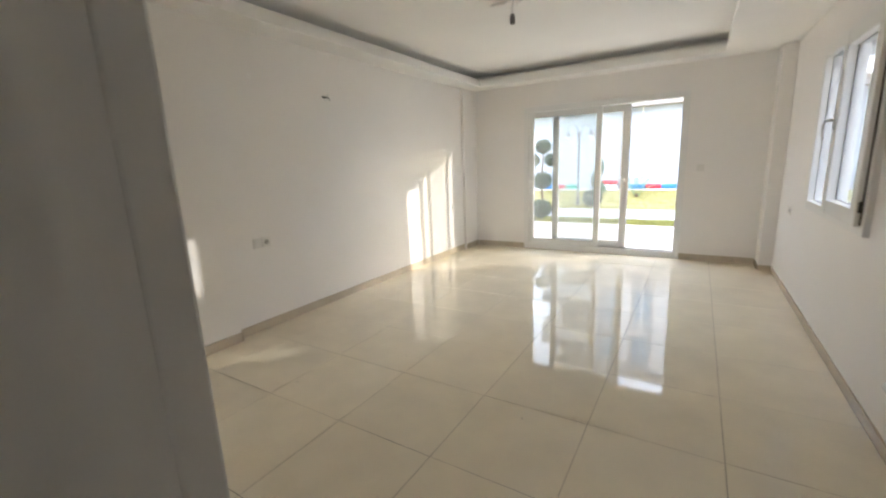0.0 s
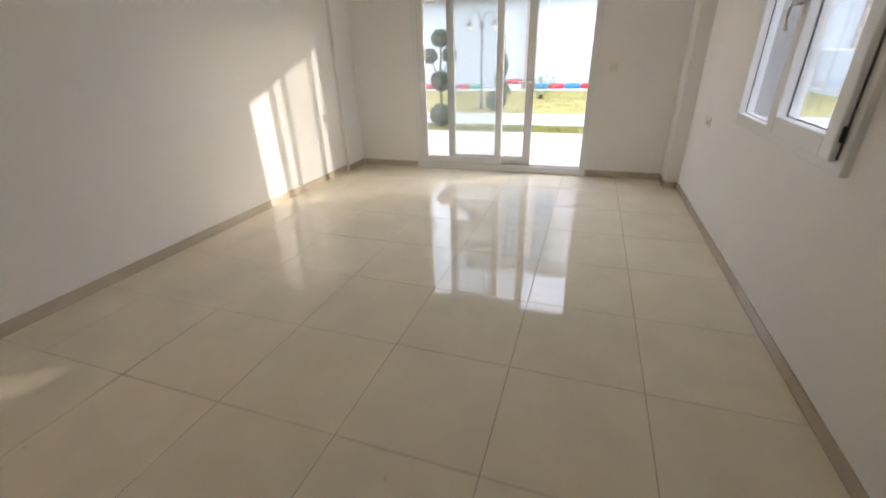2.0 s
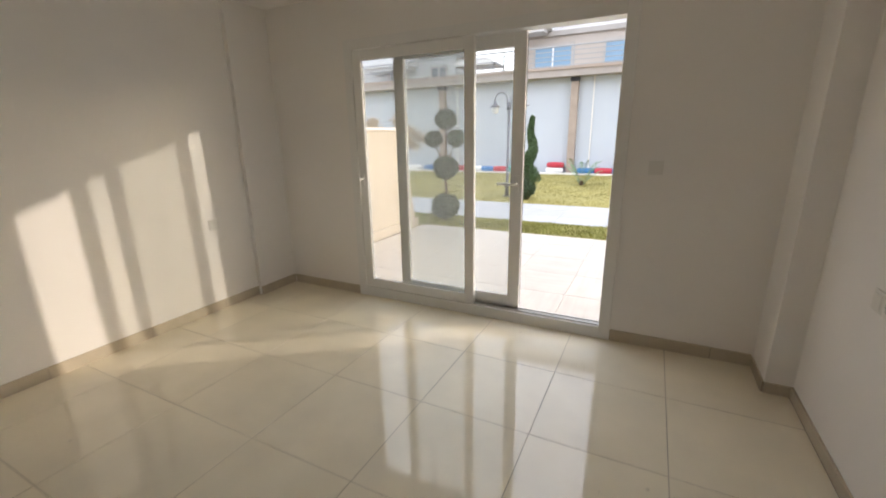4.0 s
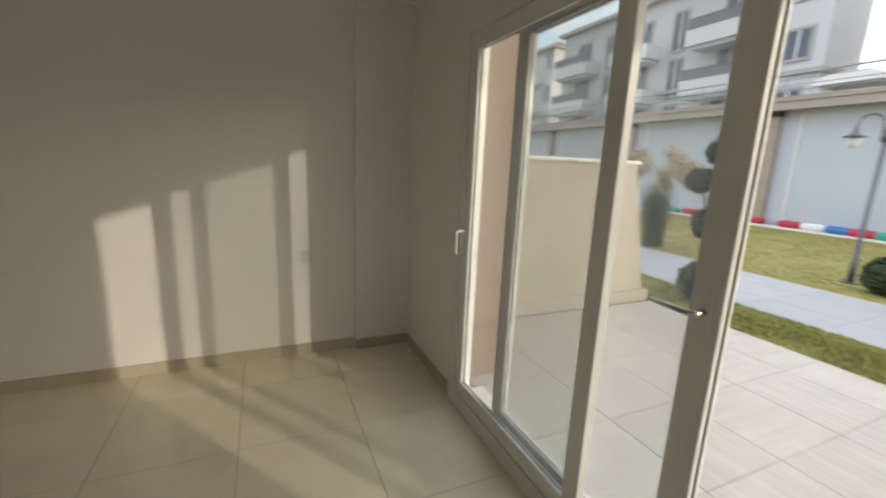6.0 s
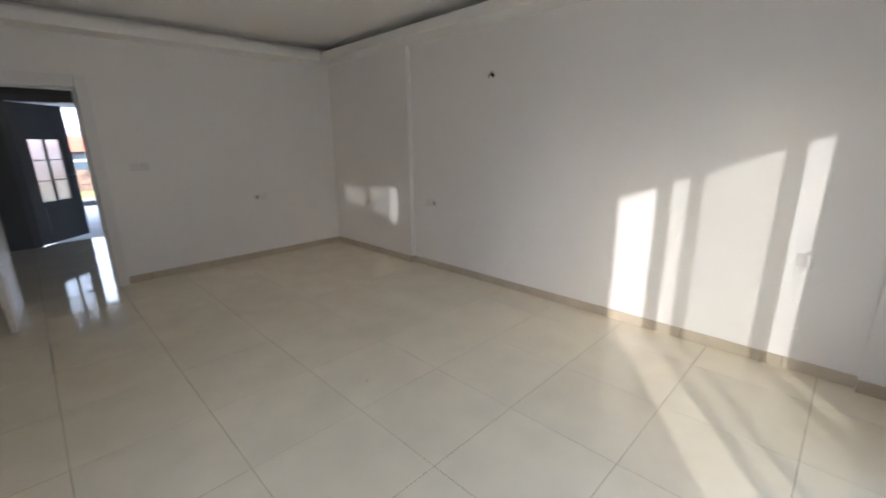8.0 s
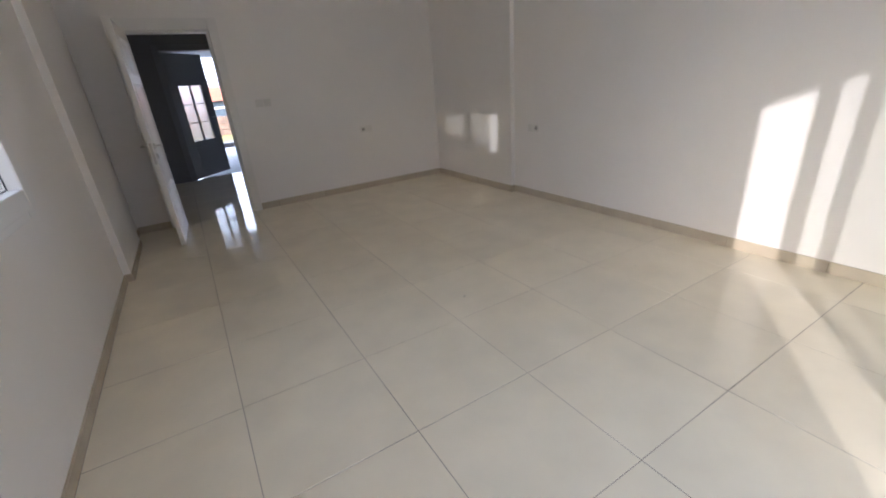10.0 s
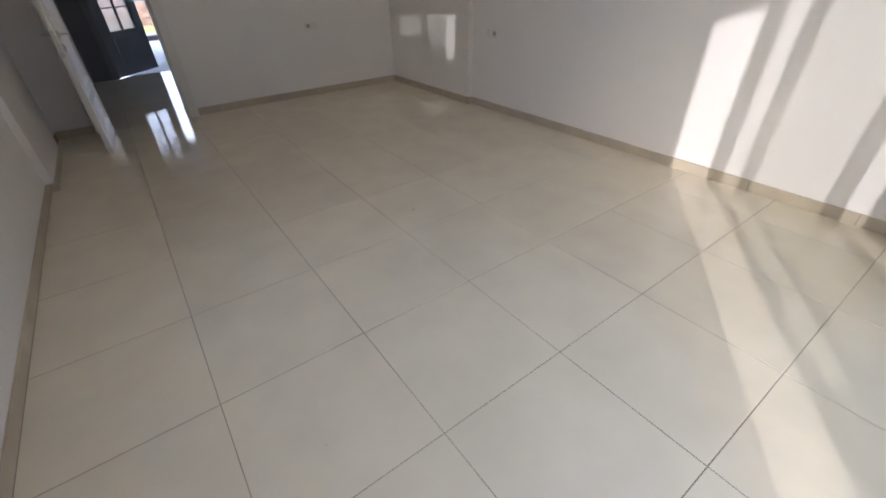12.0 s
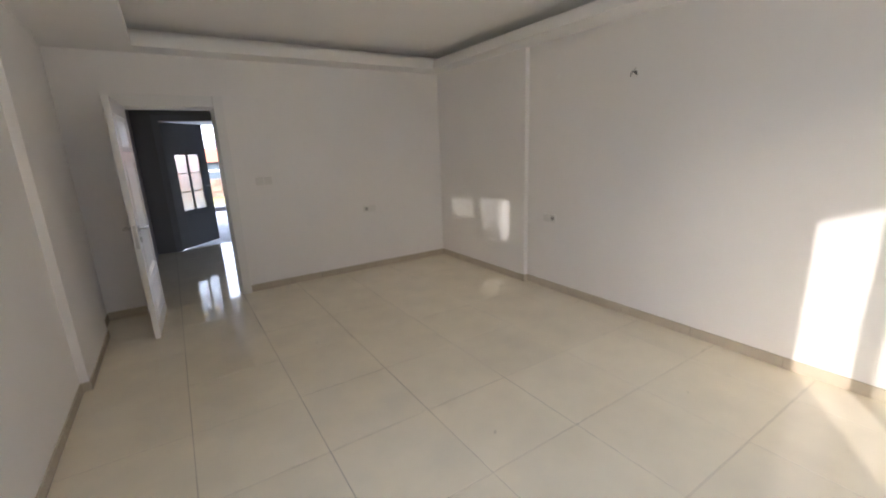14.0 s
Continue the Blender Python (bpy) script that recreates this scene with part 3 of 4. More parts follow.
lever(fl, (FW - 0.07, 0.045, 1.0), (-1, 0, 0), (0, 1, 0), 0.12)
lever(fl, (FW - 0.07, 0.0, 1.0), (-1, 0, 0), (0, -1, 0), 0.12)


# ---- fittings on the walls ----
def socket(at, normal, label, kind_="socket", blank=False):
    """An 82 mm plate with an earthed round socket, or a rocker switch."""
    n = Vector(normal)
    rz = math.degrees(math.atan2(n.y, n.x)) + 90       # local -y looks out of the wall
    ob = thing(kind_, label, kind_.replace("_", " "), at, rz)
    boxes("plate", M_PLATE, ob, (-0.041, 0.041, -0.009, 0.0, -0.041, 0.041), bevel=0.003)
    if blank:
        boxes("rocker", M_PLATE, ob, (-0.029, 0.029, -0.013, -0.008, -0.029, 0.029), bevel=0.002)
        return ob
    # raised disc whose grey stands for the shade inside the well
    bm = bmesh.new()
    tube(bm, [(0, -0.0088, 0), (0, -0.0105, 0)], [0.023, 0.022], 24)
    part("well", bm, material("well_shade", (0.42, 0.41, 0.39), 0.5), ob, "flat grey disc with the well's shade put into its colour")
    for s in (-1, 1):
        bm = bmesh.new()
        tube(bm, [(s * 0.0095, -0.0104, 0), (s * 0.0095, -0.0112, 0)], 0.0032, 10)
        part("pin_hole", bm, M_BLACK, ob)
    return ob


socket((XL, 0.775, 0.768), (1, 0, 0), "white plastic wall socket on the long wall")
socket((XL, 0.69, 0.768), (1, 0, 0), "white plastic blank cover beside the wall socket", "cover_plate", True)
socket((XR, 3.815, 0.786), (-1, 0, 0), "white plastic wall socket under the window's end")
socket((XR, 3.90, 0.786), (-1, 0, 0), "white plastic aerial cover beside the socket", "cover_plate", True)
socket((-2.165, Y0, 0.793), (0, 1, 0), "white plastic wall socket on the entry wall")
socket((-2.25, Y0, 0.793), (0, 1, 0), "white plastic cover beside the entry wall's socket", "cover_plate", True)
socket((-0.94, Y0, 1.235), (0, 1, 0), "white plastic light switch beside the entry door", "light_switch", True)
socket((-1.03, Y0, 1.235), (0, 1, 0), "white plastic light switch beside the entry door", "light_switch", True)
socket((-0.177, Y1, 1.193), (0, -1, 0), "white plastic light switch beside the sliding door", "light_switch", True)
socket((XL, 4.03, 0.725), (1, 0, 0), "white plastic blank cover near the sliding door", "cover_plate", True)


def wire_stub(at, label):
    ob = thing("wire_stub", label, "cable")
    x, y, z = at
    for k, (dy, dz, mat) in enumerate(((0.05, -0.035, M_BLACK), (0.03, 0.03, M_STEEL), (-0.02, -0.04, M_BLACK))):
        bm = bmesh.new()
        tube(bm, [(x, y, z), (x + 0.03, y + dy * 0.2, z + 0.005), (x + 0.05, y + dy * 0.6, z + dz * 0.4), (x + 0.04, y + dy * 0.8, z + dz * 0.8)], 0.0045, 8)
        part("wire", bm, mat, ob, smooth=True)
    bm = bmesh.new()
    tube(bm, [(x, y, z), (x + 0.004, y, z)], 0.013, 16)
    part("wall_hole", bm, M_BLACK, ob, "dark hole in the plaster")
    return ob


wire_stub((XL, 1.594, 2.049), "bare wire ends hanging from a hole in the wall")
ob = thing("filler_patch", "pale patch of filler on the wall", "patch")
bm = bmesh.new()
tube(bm, [(XL, 0.805, 2.126), (XL + 0.0015, 0.805, 2.126)], [0.03, 0.022], 9)
part("dab", bm, M_CEIL, ob)

# ceiling rose with bare lamp holder
pend = thing("pendant_lampholder", "bare lamp holder hanging on twisted wires from a plaster rose", "lamp holder", (-1.55, 1.95, ZC))
bm = bmesh.new()
for k in range(8):
    a = k * math.pi / 4
    tube(bm, [(0, 0, -0.012), (0.14 * math.cos(a), 0.14 * math.sin(a), -0.02), (0.30 * math.cos(a + 0.25), 0.30 * math.sin(a + 0.25), -0.008)], [0.03, 0.028, 0.006], 8)
part("plaster_rose", bm, M_CEIL, pend, "white plaster rose with leaf arms", smooth=True)
bm = bmesh.new()
tube(bm, [(0, 0, -0.02), (0.006, 0.004, -0.07), (-0.004, 0, -0.12), (0, 0, -0.17)], 0.005, 8)
part("wire", bm, M_PVC, pend, smooth=True)
bm = bmesh.new()
tube(bm, [(0, 0, -0.16), (0, 0, -0.18), (0, 0, -0.225), (0, 0, -0.235)], [0.012, 0.02, 0.021, 0.018], 16)
part("holder", bm, material("dark_holder", (0.2, 0.19, 0.18), 0.4), pend, "dark lamp holder")

# ---- outside, terrace side ----
GZ = -0.05
ground = tagged(boxes("ground", M_SOIL, None, (-400, 400, -400, 400, -0.5, -0.16)), "bare earth reaching to the horizon", "ground", kind="structure")
lawn = tagged(boxes("lawn", M_GRASS, None, (-40, 30, 7.92, 8.83, -0.3, GZ - 0.005), (-40, 30, 10.7, 17.75, -0.3, GZ - 0.005)), "yellowish short-cut lawn", "lawn", kind="structure")
path = tagged(boxes("path", M_PATH, None, (-40, 30, 8.83, 10.7, -0.3, GZ - 0.006)), "bed of the pale paved garden path", "path", kind="structure")
terrace = structure("terrace", M_JOINT, "joints under the pale terrace tiles", "terrace", (-3.6, 6.0, 5.0, 7.92, -0.3, -0.053))
structure("facade_pier", M_PIER, "pinkish beige rendered pier of the facade", "wall", (-3.72, -2.72, 4.881, 5.26, -0.1, 5.5))
structure("facade_upper", M_PIER, "pinkish beige rendered facade above", "wall", (XL - T, SX1, 4.881, Y1 + T, SZ, 6.0), (SX1, XR + T, Y1 + 0.001, Y1 + T - 0.001, TOP, 6.0), (XR + T, XR + 3, Y1 - 0.2, Y1, TOP, 6.0))
structure("balcony_slab", M_WHITEWALL, "white balcony slab over the terrace's end", "balcony", (0.35, 3.4, Y1 + T, 6.85, 2.60, 2.82))
fence = thing("partition_wall", "beige rendered terrace wall with a pale coping", "garden wall")
bm = bmesh.new()
for v in box(bm, -3.80, -3.66, 5.26, 7.42, -0.05, 1.49):
    if v.co.y > 7 and v.co.z < 0:
        v.co.y = 7.80
part("wall", bm, M_STUCCO, fence, "beige rendered wall with a sloping end")
boxes("plinth", M_STUCCO, fence, (-3.659, -3.63, 5.26, 7.83, -0.05, 0.09), bevel=0.004)
boxes("coping", M_CAP, fence, (-3.83, -3.63, 5.26, 7.46, 1.49, 1.525), bevel=0.006)
WY = 18.2
gw = thing("boundary_wall", "tall white rendered wall with brown pilasters and a ledge", "wall")
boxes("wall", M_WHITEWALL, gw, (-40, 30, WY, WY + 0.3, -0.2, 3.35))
boxes("ledge", M_LEDGE, gw, (-40, 30, WY - 0.5, WY + 0.6, 3.35, 3.66))
boxes("ledge_trim", M_BROWN, gw, (-40, 30, WY - 0.54, WY - 0.5, 3.58, 3.68))
for k in range(-6, 5):
    x = -2.95 + 5.3 * k
    boxes("pilaster", M_BROWN, gw, (x - 0.13, x + 0.13, WY - 0.2, WY, -0.1, 3.2), bevel=0.01)
    boxes("capital", M_IRON, gw, (x - 0.15, x + 0.15, WY - 0.23, WY, 3.2, 3.35))
    boxes("downpipe_strip", M_CAP, gw, (x + 0.62, x + 0.66, WY - 0.05, WY, 0.0, 3.35))
side = thing("side_wall", "low white rendered wall along the garden's side", "garden wall")
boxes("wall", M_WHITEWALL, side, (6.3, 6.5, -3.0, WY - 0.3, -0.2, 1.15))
boxes("coping", M_CAP, side, (6.27, 6.53, -3.0, WY - 0.55, 1.15, 1.19), bevel=0.006)
structure("kerb", M_CAP, "pale kerb along the boundary wall", "kerb", (-40, 30, 17.75, 17.9, -0.2, 0.0))
structure("planting_strip", M_SOIL, "earth strip at the foot of the wall", "ground", (-40, 30, 17.9, WY, -0.2, -0.03))
rail = thing("railing", "thin steel railing above the boundary wall", "railing")
for k in range(-14, 12):
    bm = bmesh.new()
    tube(bm, [(-0.5 + 2.6 * k, WY + 0.1, 3.66), (-0.5 + 2.6 * k, WY + 0.1, 4.45)], 0.025, 6)
    part("post", bm, M_RAIL, rail)
for k in range(5):
    bm = bmesh.new()
    tube(bm, [(-40, WY + 0.1, 3.80 + 0.16 * k), (28, WY + 0.1, 3.80 + 0.16 * k)], 0.03 if k == 4 else 0.014, 6)
    part("bar", bm, M_RAIL, rail)


def painted_tyre(x, mat, label, z=0.0):
    ob = thing("tyre", label, "tyre", (x, 17.98, z), group="painted tyres along the wall")
    bm = bmesh.new()
    ring_r, tube_r, n, m = 0.24, 0.10, 24, 10
    vs = [[bm.verts.new(((ring_r + tube_r * math.cos(b)) * math.cos(a), (ring_r + tube_r * math.cos(b)) * math.sin(a) * 0.55, 0.09 + 0.10 * math.sin(b))) for b in (2 * math.pi * j / m for j in range(m))] for a in (2 * math.pi * i / n for i in range(n))]
    for i in range(n):
        for j in range(m):
            bm.faces.new((vs[i][j], vs[(i + 1) % n][j], vs[(i + 1) % n][(j + 1) % m], vs[i][(j + 1) % m]))
    part("tread", bm, mat, ob, smooth=True)
    return ob


PAINTS = {"red": material("red_paint", (0.45, 0.03, 0.05), 0.5, vary=0.1), "white": material("white_paint", (0.75, 0.74, 0.73), 0.5, vary=0.05),
          "blue": material("blue_paint", (0.04, 0.18, 0.42), 0.5, vary=0.1), "teal": material("teal_paint", (0.05, 0.35, 0.27), 0.5, vary=0.1)}
for x, c in ((-8.3, "red"), (-7.27, "red"), (-6.70, "white"), (-6.16, "blue"), (-5.66, "red"), (-5.10, "teal"), (-3.50, "white"), (-2.35, "blue"), (-1.75, "red"), (-1.15, "blue"), (-0.5, "red"), (0.16, "teal"), (0.9, "blue")):
    painted_tyre(x, PAINTS[c], "%s painted old tyre lying at the wall's foot" % c)
painted_tyre(-3.47, PAINTS["red"], "red painted old tyre lying on a white one", 0.185)
for k, c in enumerate(("blue", "teal", "red", "white", "blue")):
    painted_tyre(-12.0 + 0.8 * k, PAINTS[c], "%s painted old tyre lying at the wall's foot" % c)


# ---- plants ----
def leaves_mesh(name, spots, size, mat, core=None):
    """Small folded leaves at spots of (place, outward way); core: (centre, radius) of a dark inner body."""
    verts, faces = [], []
    for p, n in spots:
        n = (Vector(n) + Vector((random.gauss(0, 0.5), random.gauss(0, 0.5), random.gauss(0, 0.5)))).normalized()
        a = n.orthogonal().normalized()
        a = (a * math.cos(t := random.uniform(0, 6.28)) + n.cross(a) * math.sin(t)).normalized()
        b = n.cross(a)
        s = size * random.uniform(0.6, 1.3)
        k = len(verts)
        p = Vector(p)
        verts += [p - a * s, p + b * s * 0.45 + n * s * 0.2, p + a * s, p - b * s * 0.45 + n * s * 0.2]
        faces += [(k, k + 1, k + 2), (k, k + 2, k + 3)]
    me = bpy.data.meshes.new(name)
    me.from_pydata(verts, [], faces)
    me.materials.append(mat)
    return me


def ball_spots(c, r, n, squash=0.9):
    out = []
    for _ in range(n):
        d = Vector((random.gauss(0, 1), random.gauss(0, 1), random.gauss(0, 1))).normalized()
        rr = r * (random.uniform(0.72, 1.0) + 0.08 * noise.noise(d * 2.5 + Vector(c)))
        out.append((Vector(c) + Vector((d.x * rr, d.y * rr, d.z * rr * squash)), d))
    return out


def leaf_ball(name, parent, c, r, n, size=0.035, mat=None):
    ob = new(name, leaves_mesh(name, ball_spots(c, r, n), size, mat or M_LEAF))
    ob.parent = parent
    return ob


PX0, PY0 = -3.41, 8.42
pom = thing("topiary_tree", "clipped pompom tree of dark green balls on bare stems", "tree", (PX0, PY0, GZ))
bm = bmesh.new()
tube(bm, [(0, 0, -0.02), (0.02, 0, 0.5), (-0.02, 0.02, 0.95), (0.02, 0, 1.3), (0.03, 0, 1.65)], [0.035, 0.03, 0.025, 0.02, 0.015], 8)
part("trunk", bm, M_BARK, pom, smooth=True)
for dx in (-0.2, 0.2):
    bm = bmesh.new()
    tube(bm, [(-0.01, 0.01, 0.98), (dx * 0.5, 0, 1.12), (dx, 0, 1.36)], [0.018, 0.014, 0.01], 7)
    part("branch", bm, M_BARK, pom, smooth=True)
for c, r, n in (((0, 0, 0.25), 0.25, 2000), ((0.02, 0, 0.92), 0.22, 1700), ((-0.21, 0, 1.40), 0.155, 900), ((0.21, 0.02, 1.41), 0.155, 900), ((0.03, 0, 1.72), 0.185, 1200)):
    leaf_ball("leaf_ball", pom, c, r, n)

spi = thing("spiral_topiary", "clipped spiral conifer with a round foot", "tree", (-2.72, 11.3, GZ))
bm = bmesh.new()
tube(bm, [(0, 0, -0.02), (0.01, 0, 0.9), (0, 0, 1.7)], [0.04, 0.03, 0.01], 8)
part("trunk", bm, M_BARK, spi, smooth=True)
leaf_ball("leaf_ball", spi, (-0.1, 0, 0.25), 0.28, 2200)
spots = []
for k in range(60):
    u = k / 59
    a = 0.4 + u * 3.6 * math.pi
    rad = 0.068 * (1 - u) + 0.012
    c = (0.05 + rad * math.cos(a), rad * math.sin(a), 0.45 + 1.36 * u)
    spots += ball_spots(c, 0.185 * (1 - 0.72 * u), 80)
ob = new("spiral_crown", leaves_mesh("spiral_crown", spots, 0.032, M_LEAF2))
ob.parent = spi

palm = thing("young_palm", "young palm with arching fronds in the lawn", "palm", (-2.0, 14.6, GZ))
for k in range(11):
    a = k * 2.4
    reach, rise = random.uniform(0.4, 0.6), random.uniform(0.5, 0.95)
    spine = [Vector((reach * u * math.cos(a), reach * u * math.sin(a), rise * u * (1.6 - 0.75 * u))) for u in (0, 0.25, 0.5, 0.75, 1.0)]
    verts, faces = [], []
    for i in range(1, 20):
        u = i / 19 * 3.999
        q = spine[int(u)].lerp(spine[int(u) + 1], u % 1)
        for s in (-1, 1):
            side = Vector((-math.sin(a) * s, math.cos(a) * s, -0.25)).normalized()
            ln = 0.15 * math.sin(math.pi * (0.15 + 0.8 * i / 19))
            fw = Vector((math.cos(a), math.sin(a), 0.3)) * 0.05
            k0 = len(verts)
            verts += [q, q + fw * 0.8, q + side * ln + fw]
            faces.append((k0, k0 + 1, k0 + 2))
    me = bpy.data.meshes.new("frond")
    me.from_pydata(verts, [], faces)
    me.materials.append(M_LEAF3)
    ob = new("frond", me)
    ob.parent = palm
bm = bmesh.new()
tube(bm, [(0, 0, -0.02), (0, 0, 0.12)], [0.07, 0.05], 8)
part("trunk", bm, M_BARK, palm, smooth=True)

pampas = thing("pampas_grass", "clump of pampas grass with drooping straw plumes", "ornamental grass", (-6.25, 11.05, GZ))


def blades(name, parent, spots, mat):
    """Tapered grass blades: (foot, tip, width)."""
    verts, faces = [], []
    for f0, tip, w in spots:
        f0, tip = Vector(f0), Vector(tip)
        side = (tip - f0).cross(Vector((0, 0, 1)))
        side = (side.normalized() if side.length > 1e-6 else Vector((1, 0, 0))) * w
        mid = f0.lerp(tip, 0.55) + Vector((0, 0, 0.12 * (tip - f0).length))
        k = len(verts)
        verts += [f0 - side, f0 + side, mid + side * 0.7, mid - side * 0.7, tip]
        faces += [(k, k + 1, k + 2, k + 3), (k + 3, k + 2, k + 4)]
    me = bpy.data.meshes.new(name)
    me.from_pydata(verts, [], faces)
    me.materials.append(mat)
    ob = new(name, me)
    if parent:
        ob.parent = parent
    return ob


blades("leaf_tuft", pampas, [((random.gauss(0, 0.08), random.gauss(0, 0.08), 0), (math.cos(a) * r, math.sin(a) * r, h), 0.009) for a, r, h in ((random.uniform(0, 6.28), random.uniform(0.05, 0.45), random.uniform(0.7, 1.35)) for _ in range(500))], M_LEAF)
for k in range(7):
    a = k * 0.9 + 0.3
    r, h = random.uniform(0.15, 0.5), random.uniform(1.5, 2.0)
    bm = bmesh.new()
    tube(bm, [(0, 0, 0), (math.cos(a) * r * 0.4, math.sin(a) * r * 0.4, h * 0.75), (math.cos(a) * r, math.sin(a) * r, h)], 0.007, 5)
    part("stalk", bm, M_STRAW, pampas)
    tip = Vector((math.cos(a) * r, math.sin(a) * r, h))
    sp = [(tip + Vector((math.cos(a), math.sin(a), -0.6)) * 0.62 * u + Vector((random.gauss(0, 0.075), random.gauss(0, 0.075), random.gauss(0, 0.06))), (random.gauss(0, 1), random.gauss(0, 1), -1)) for u in (random.random() for _ in range(1100))]
    ob = new("plume", leaves_mesh("plume", sp, 0.028, M_STRAW))
    ob.parent = pampas

# added out of view: blocks and dims the sun that enters the window
added_sun_screen = thing("added_sun_screen", "unseen beige wall and slats, added to shape the window's sun patch", "garden wall")
boxes("wall", M_STUCCO, added_sun_screen, (4.2, 4.35, 3.6, 5.08, -0.2, 2.82), (4.2, 4.32, 5.08, 5.30, -0.2, 2.71), (4.2, 4.32, 5.30, 5.40, -0.2, 1.85), (4.2, 4.32, 5.30, 5.40, 2.16, 2.71), (4.2, 4.32, 5.40, 5.60, -0.2, 1.85), (4.2, 4.32, 5.40, 5.60, 2.16, 2.62), (4.2, 4.32, 5.60, 6.0, -0.2, 2.71))
for k in range(9):
    boxes("slat", M_BROWN, added_sun_screen, (4.24, 4.27, 4.0, 5.43, 2.74 + 0.06 * k, 2.772 + 0.06 * k))
boxes("slat_post", M_BROWN, added_sun_screen, (4.205, 4.24, 3.97, 4.03, 2.82, 3.26), label="brown upright of the added slats")


def turf(name, x0, x1, y0, y1, n, h, w, mat):
    sp = []
    for _ in range(n):
        x, y = random.uniform(x0, x1), random.uniform(y0, y1)
        hh = h * random.uniform(0.5, 1.2) * (0.8 + 0.5 * noise.noise(Vector((x * 1.5, y * 1.5, 0))))
        sp.append(((x, y, GZ - 0.01), (x + random.gauss(0, h * 0.5), y + random.gauss(0, h * 0.5), GZ - 0.005 + hh), w))
    return tagged(blades(name, None, sp, mat), "short yellow-green grass blades", "grass", kind="stuff")


turf("grass_strip", -7, 2.0, 7.93, 8.82, 26000, 0.045, 0.004, M_GRASS_EDGE)
turf("grass_lawn", -11, 2.0, 10.71, 17.7, 60000, 0.02, 0.008, M_GRASS)

# ---- twin garden lamp ----
lamp = thing("street_lamp", "dark iron garden lamp with two hanging heads", "lamp post", (-3.32, 11.65, GZ))
bm = bmesh.new()
tube(bm, [(0, 0, 0), (0, 0, 0.3), (0, 0, 0.32), (0, 0, 2.2)], [0.05, 0.045, 0.032, 0.027], 12)
part("pole", bm, M_LAMPPOST, lamp, smooth=True)
boxes("base_plate", M_LAMPPOST, lamp, (-0.09, 0.09, -0.09, 0.09, -0.005, 0.015), bevel=0.004)
bm = bmesh.new()
tube(bm, [(0, 0, 2.02), (0, 0, 2.14)], 0.06, 12)
part("collar", bm, M_LAMPPOST, lamp, smooth=True)
for s in (-1, 1):
    bm = bmesh.new()
    tube(bm, [(s * 0.05, 0, 2.1)] + [(s * (0.195 - 0.145 * math.cos(a)), 0, 2.26 + 0.14 * math.sin(a)) for a in (math.pi * k / 10 for k in range(11))] + [(s * 0.34, 0, 2.2)], 0.014, 8)
    part("arm", bm, M_LAMPPOST, lamp, smooth=True)
    bm = bmesh.new()
    tube(bm, [(s * 0.34, 0, 2.22), (s * 0.34, 0, 2.17), (s * 0.34, 0, 2.13), (s * 0.34, 0, 2.09)], [0.025, 0.04, 0.06, 0.15], 20)
    head = part("lamp_head", bm, M_LAMPPOST, lamp, "dark conical hood", smooth=True)
    bm = bmesh.new()
    tube(bm, [(s * 0.34, 0, 2.085), (s * 0.34, 0, 2.03), (s * 0.34, 0, 1.97), (s * 0.34, 0, 1.94)], [0.085, 0.09, 0.07, 0.03], 20)
    part("globe", bm, M_OPAL, head, "clear opal glass globe", smooth=True)


# ---- apartment blocks ----
def block_window(parent, x0, x1, y, z0, z1, mat=None):
    w = new("window")
    w.parent = parent
    boxes("surround", M_SURR, w, (x0 - 0.14, x0, y - 0.07, y + 0.02, z0 - 0.14, z1 + 0.14), (x1, x1 + 0.14, y - 0.07, y + 0.02, z0 - 0.14, z1 + 0.14),
          (x0, x1, y - 0.07, y + 0.02, z1, z1 + 0.14), (x0, x1, y - 0.1, y + 0.02, z0 - 0.14, z0))
    boxes("pane", mat or M_FARGLASS, w, (x0, x1, y - 0.03, y + 0.01, z0, z1))
    boxes("mullion", M_PVC, w, ((x0 + x1) / 2 - 0.04, (x0 + x1) / 2 + 0.04, y - 0.05, y - 0.03, z0, z1))


def block_balcony(parent, x0, x1, y, z, depth=1.4):
    b = new("balcony")
    b.parent = parent
    boxes("slab", M_FACADE, b, (x0, x1, y - depth, y, z - 0.3, z), (x0 + 0.25, x1 - 0.25, y - depth + 0.25, y, z - 0.5, z - 0.3))
    boxes("parapet", M_FACADE, b, (x0, x1, y - depth, y - depth + 0.12, z, z + 0.55), (x0, x0 + 0.12, y - depth + 0.12, y, z, z + 0.55), (x1 - 0.12, x1, y - depth + 0.12, y, z, z + 0.55))
    boxes("glass_rail", M_SMOKE, b, (x0 + 0.03, x1 - 0.03, y - depth + 0.03, y - depth + 0.06, z + 0.57, z + 1.1), (x0 + 0.03, x0 + 0.06, y - depth + 0.06, y, z + 0.57, z + 1.1))
    boxes("top_rail", M_IRON, b, (x0, x1, y - depth + 0.02, y - depth + 0.08, z + 1.1, z + 1.15))


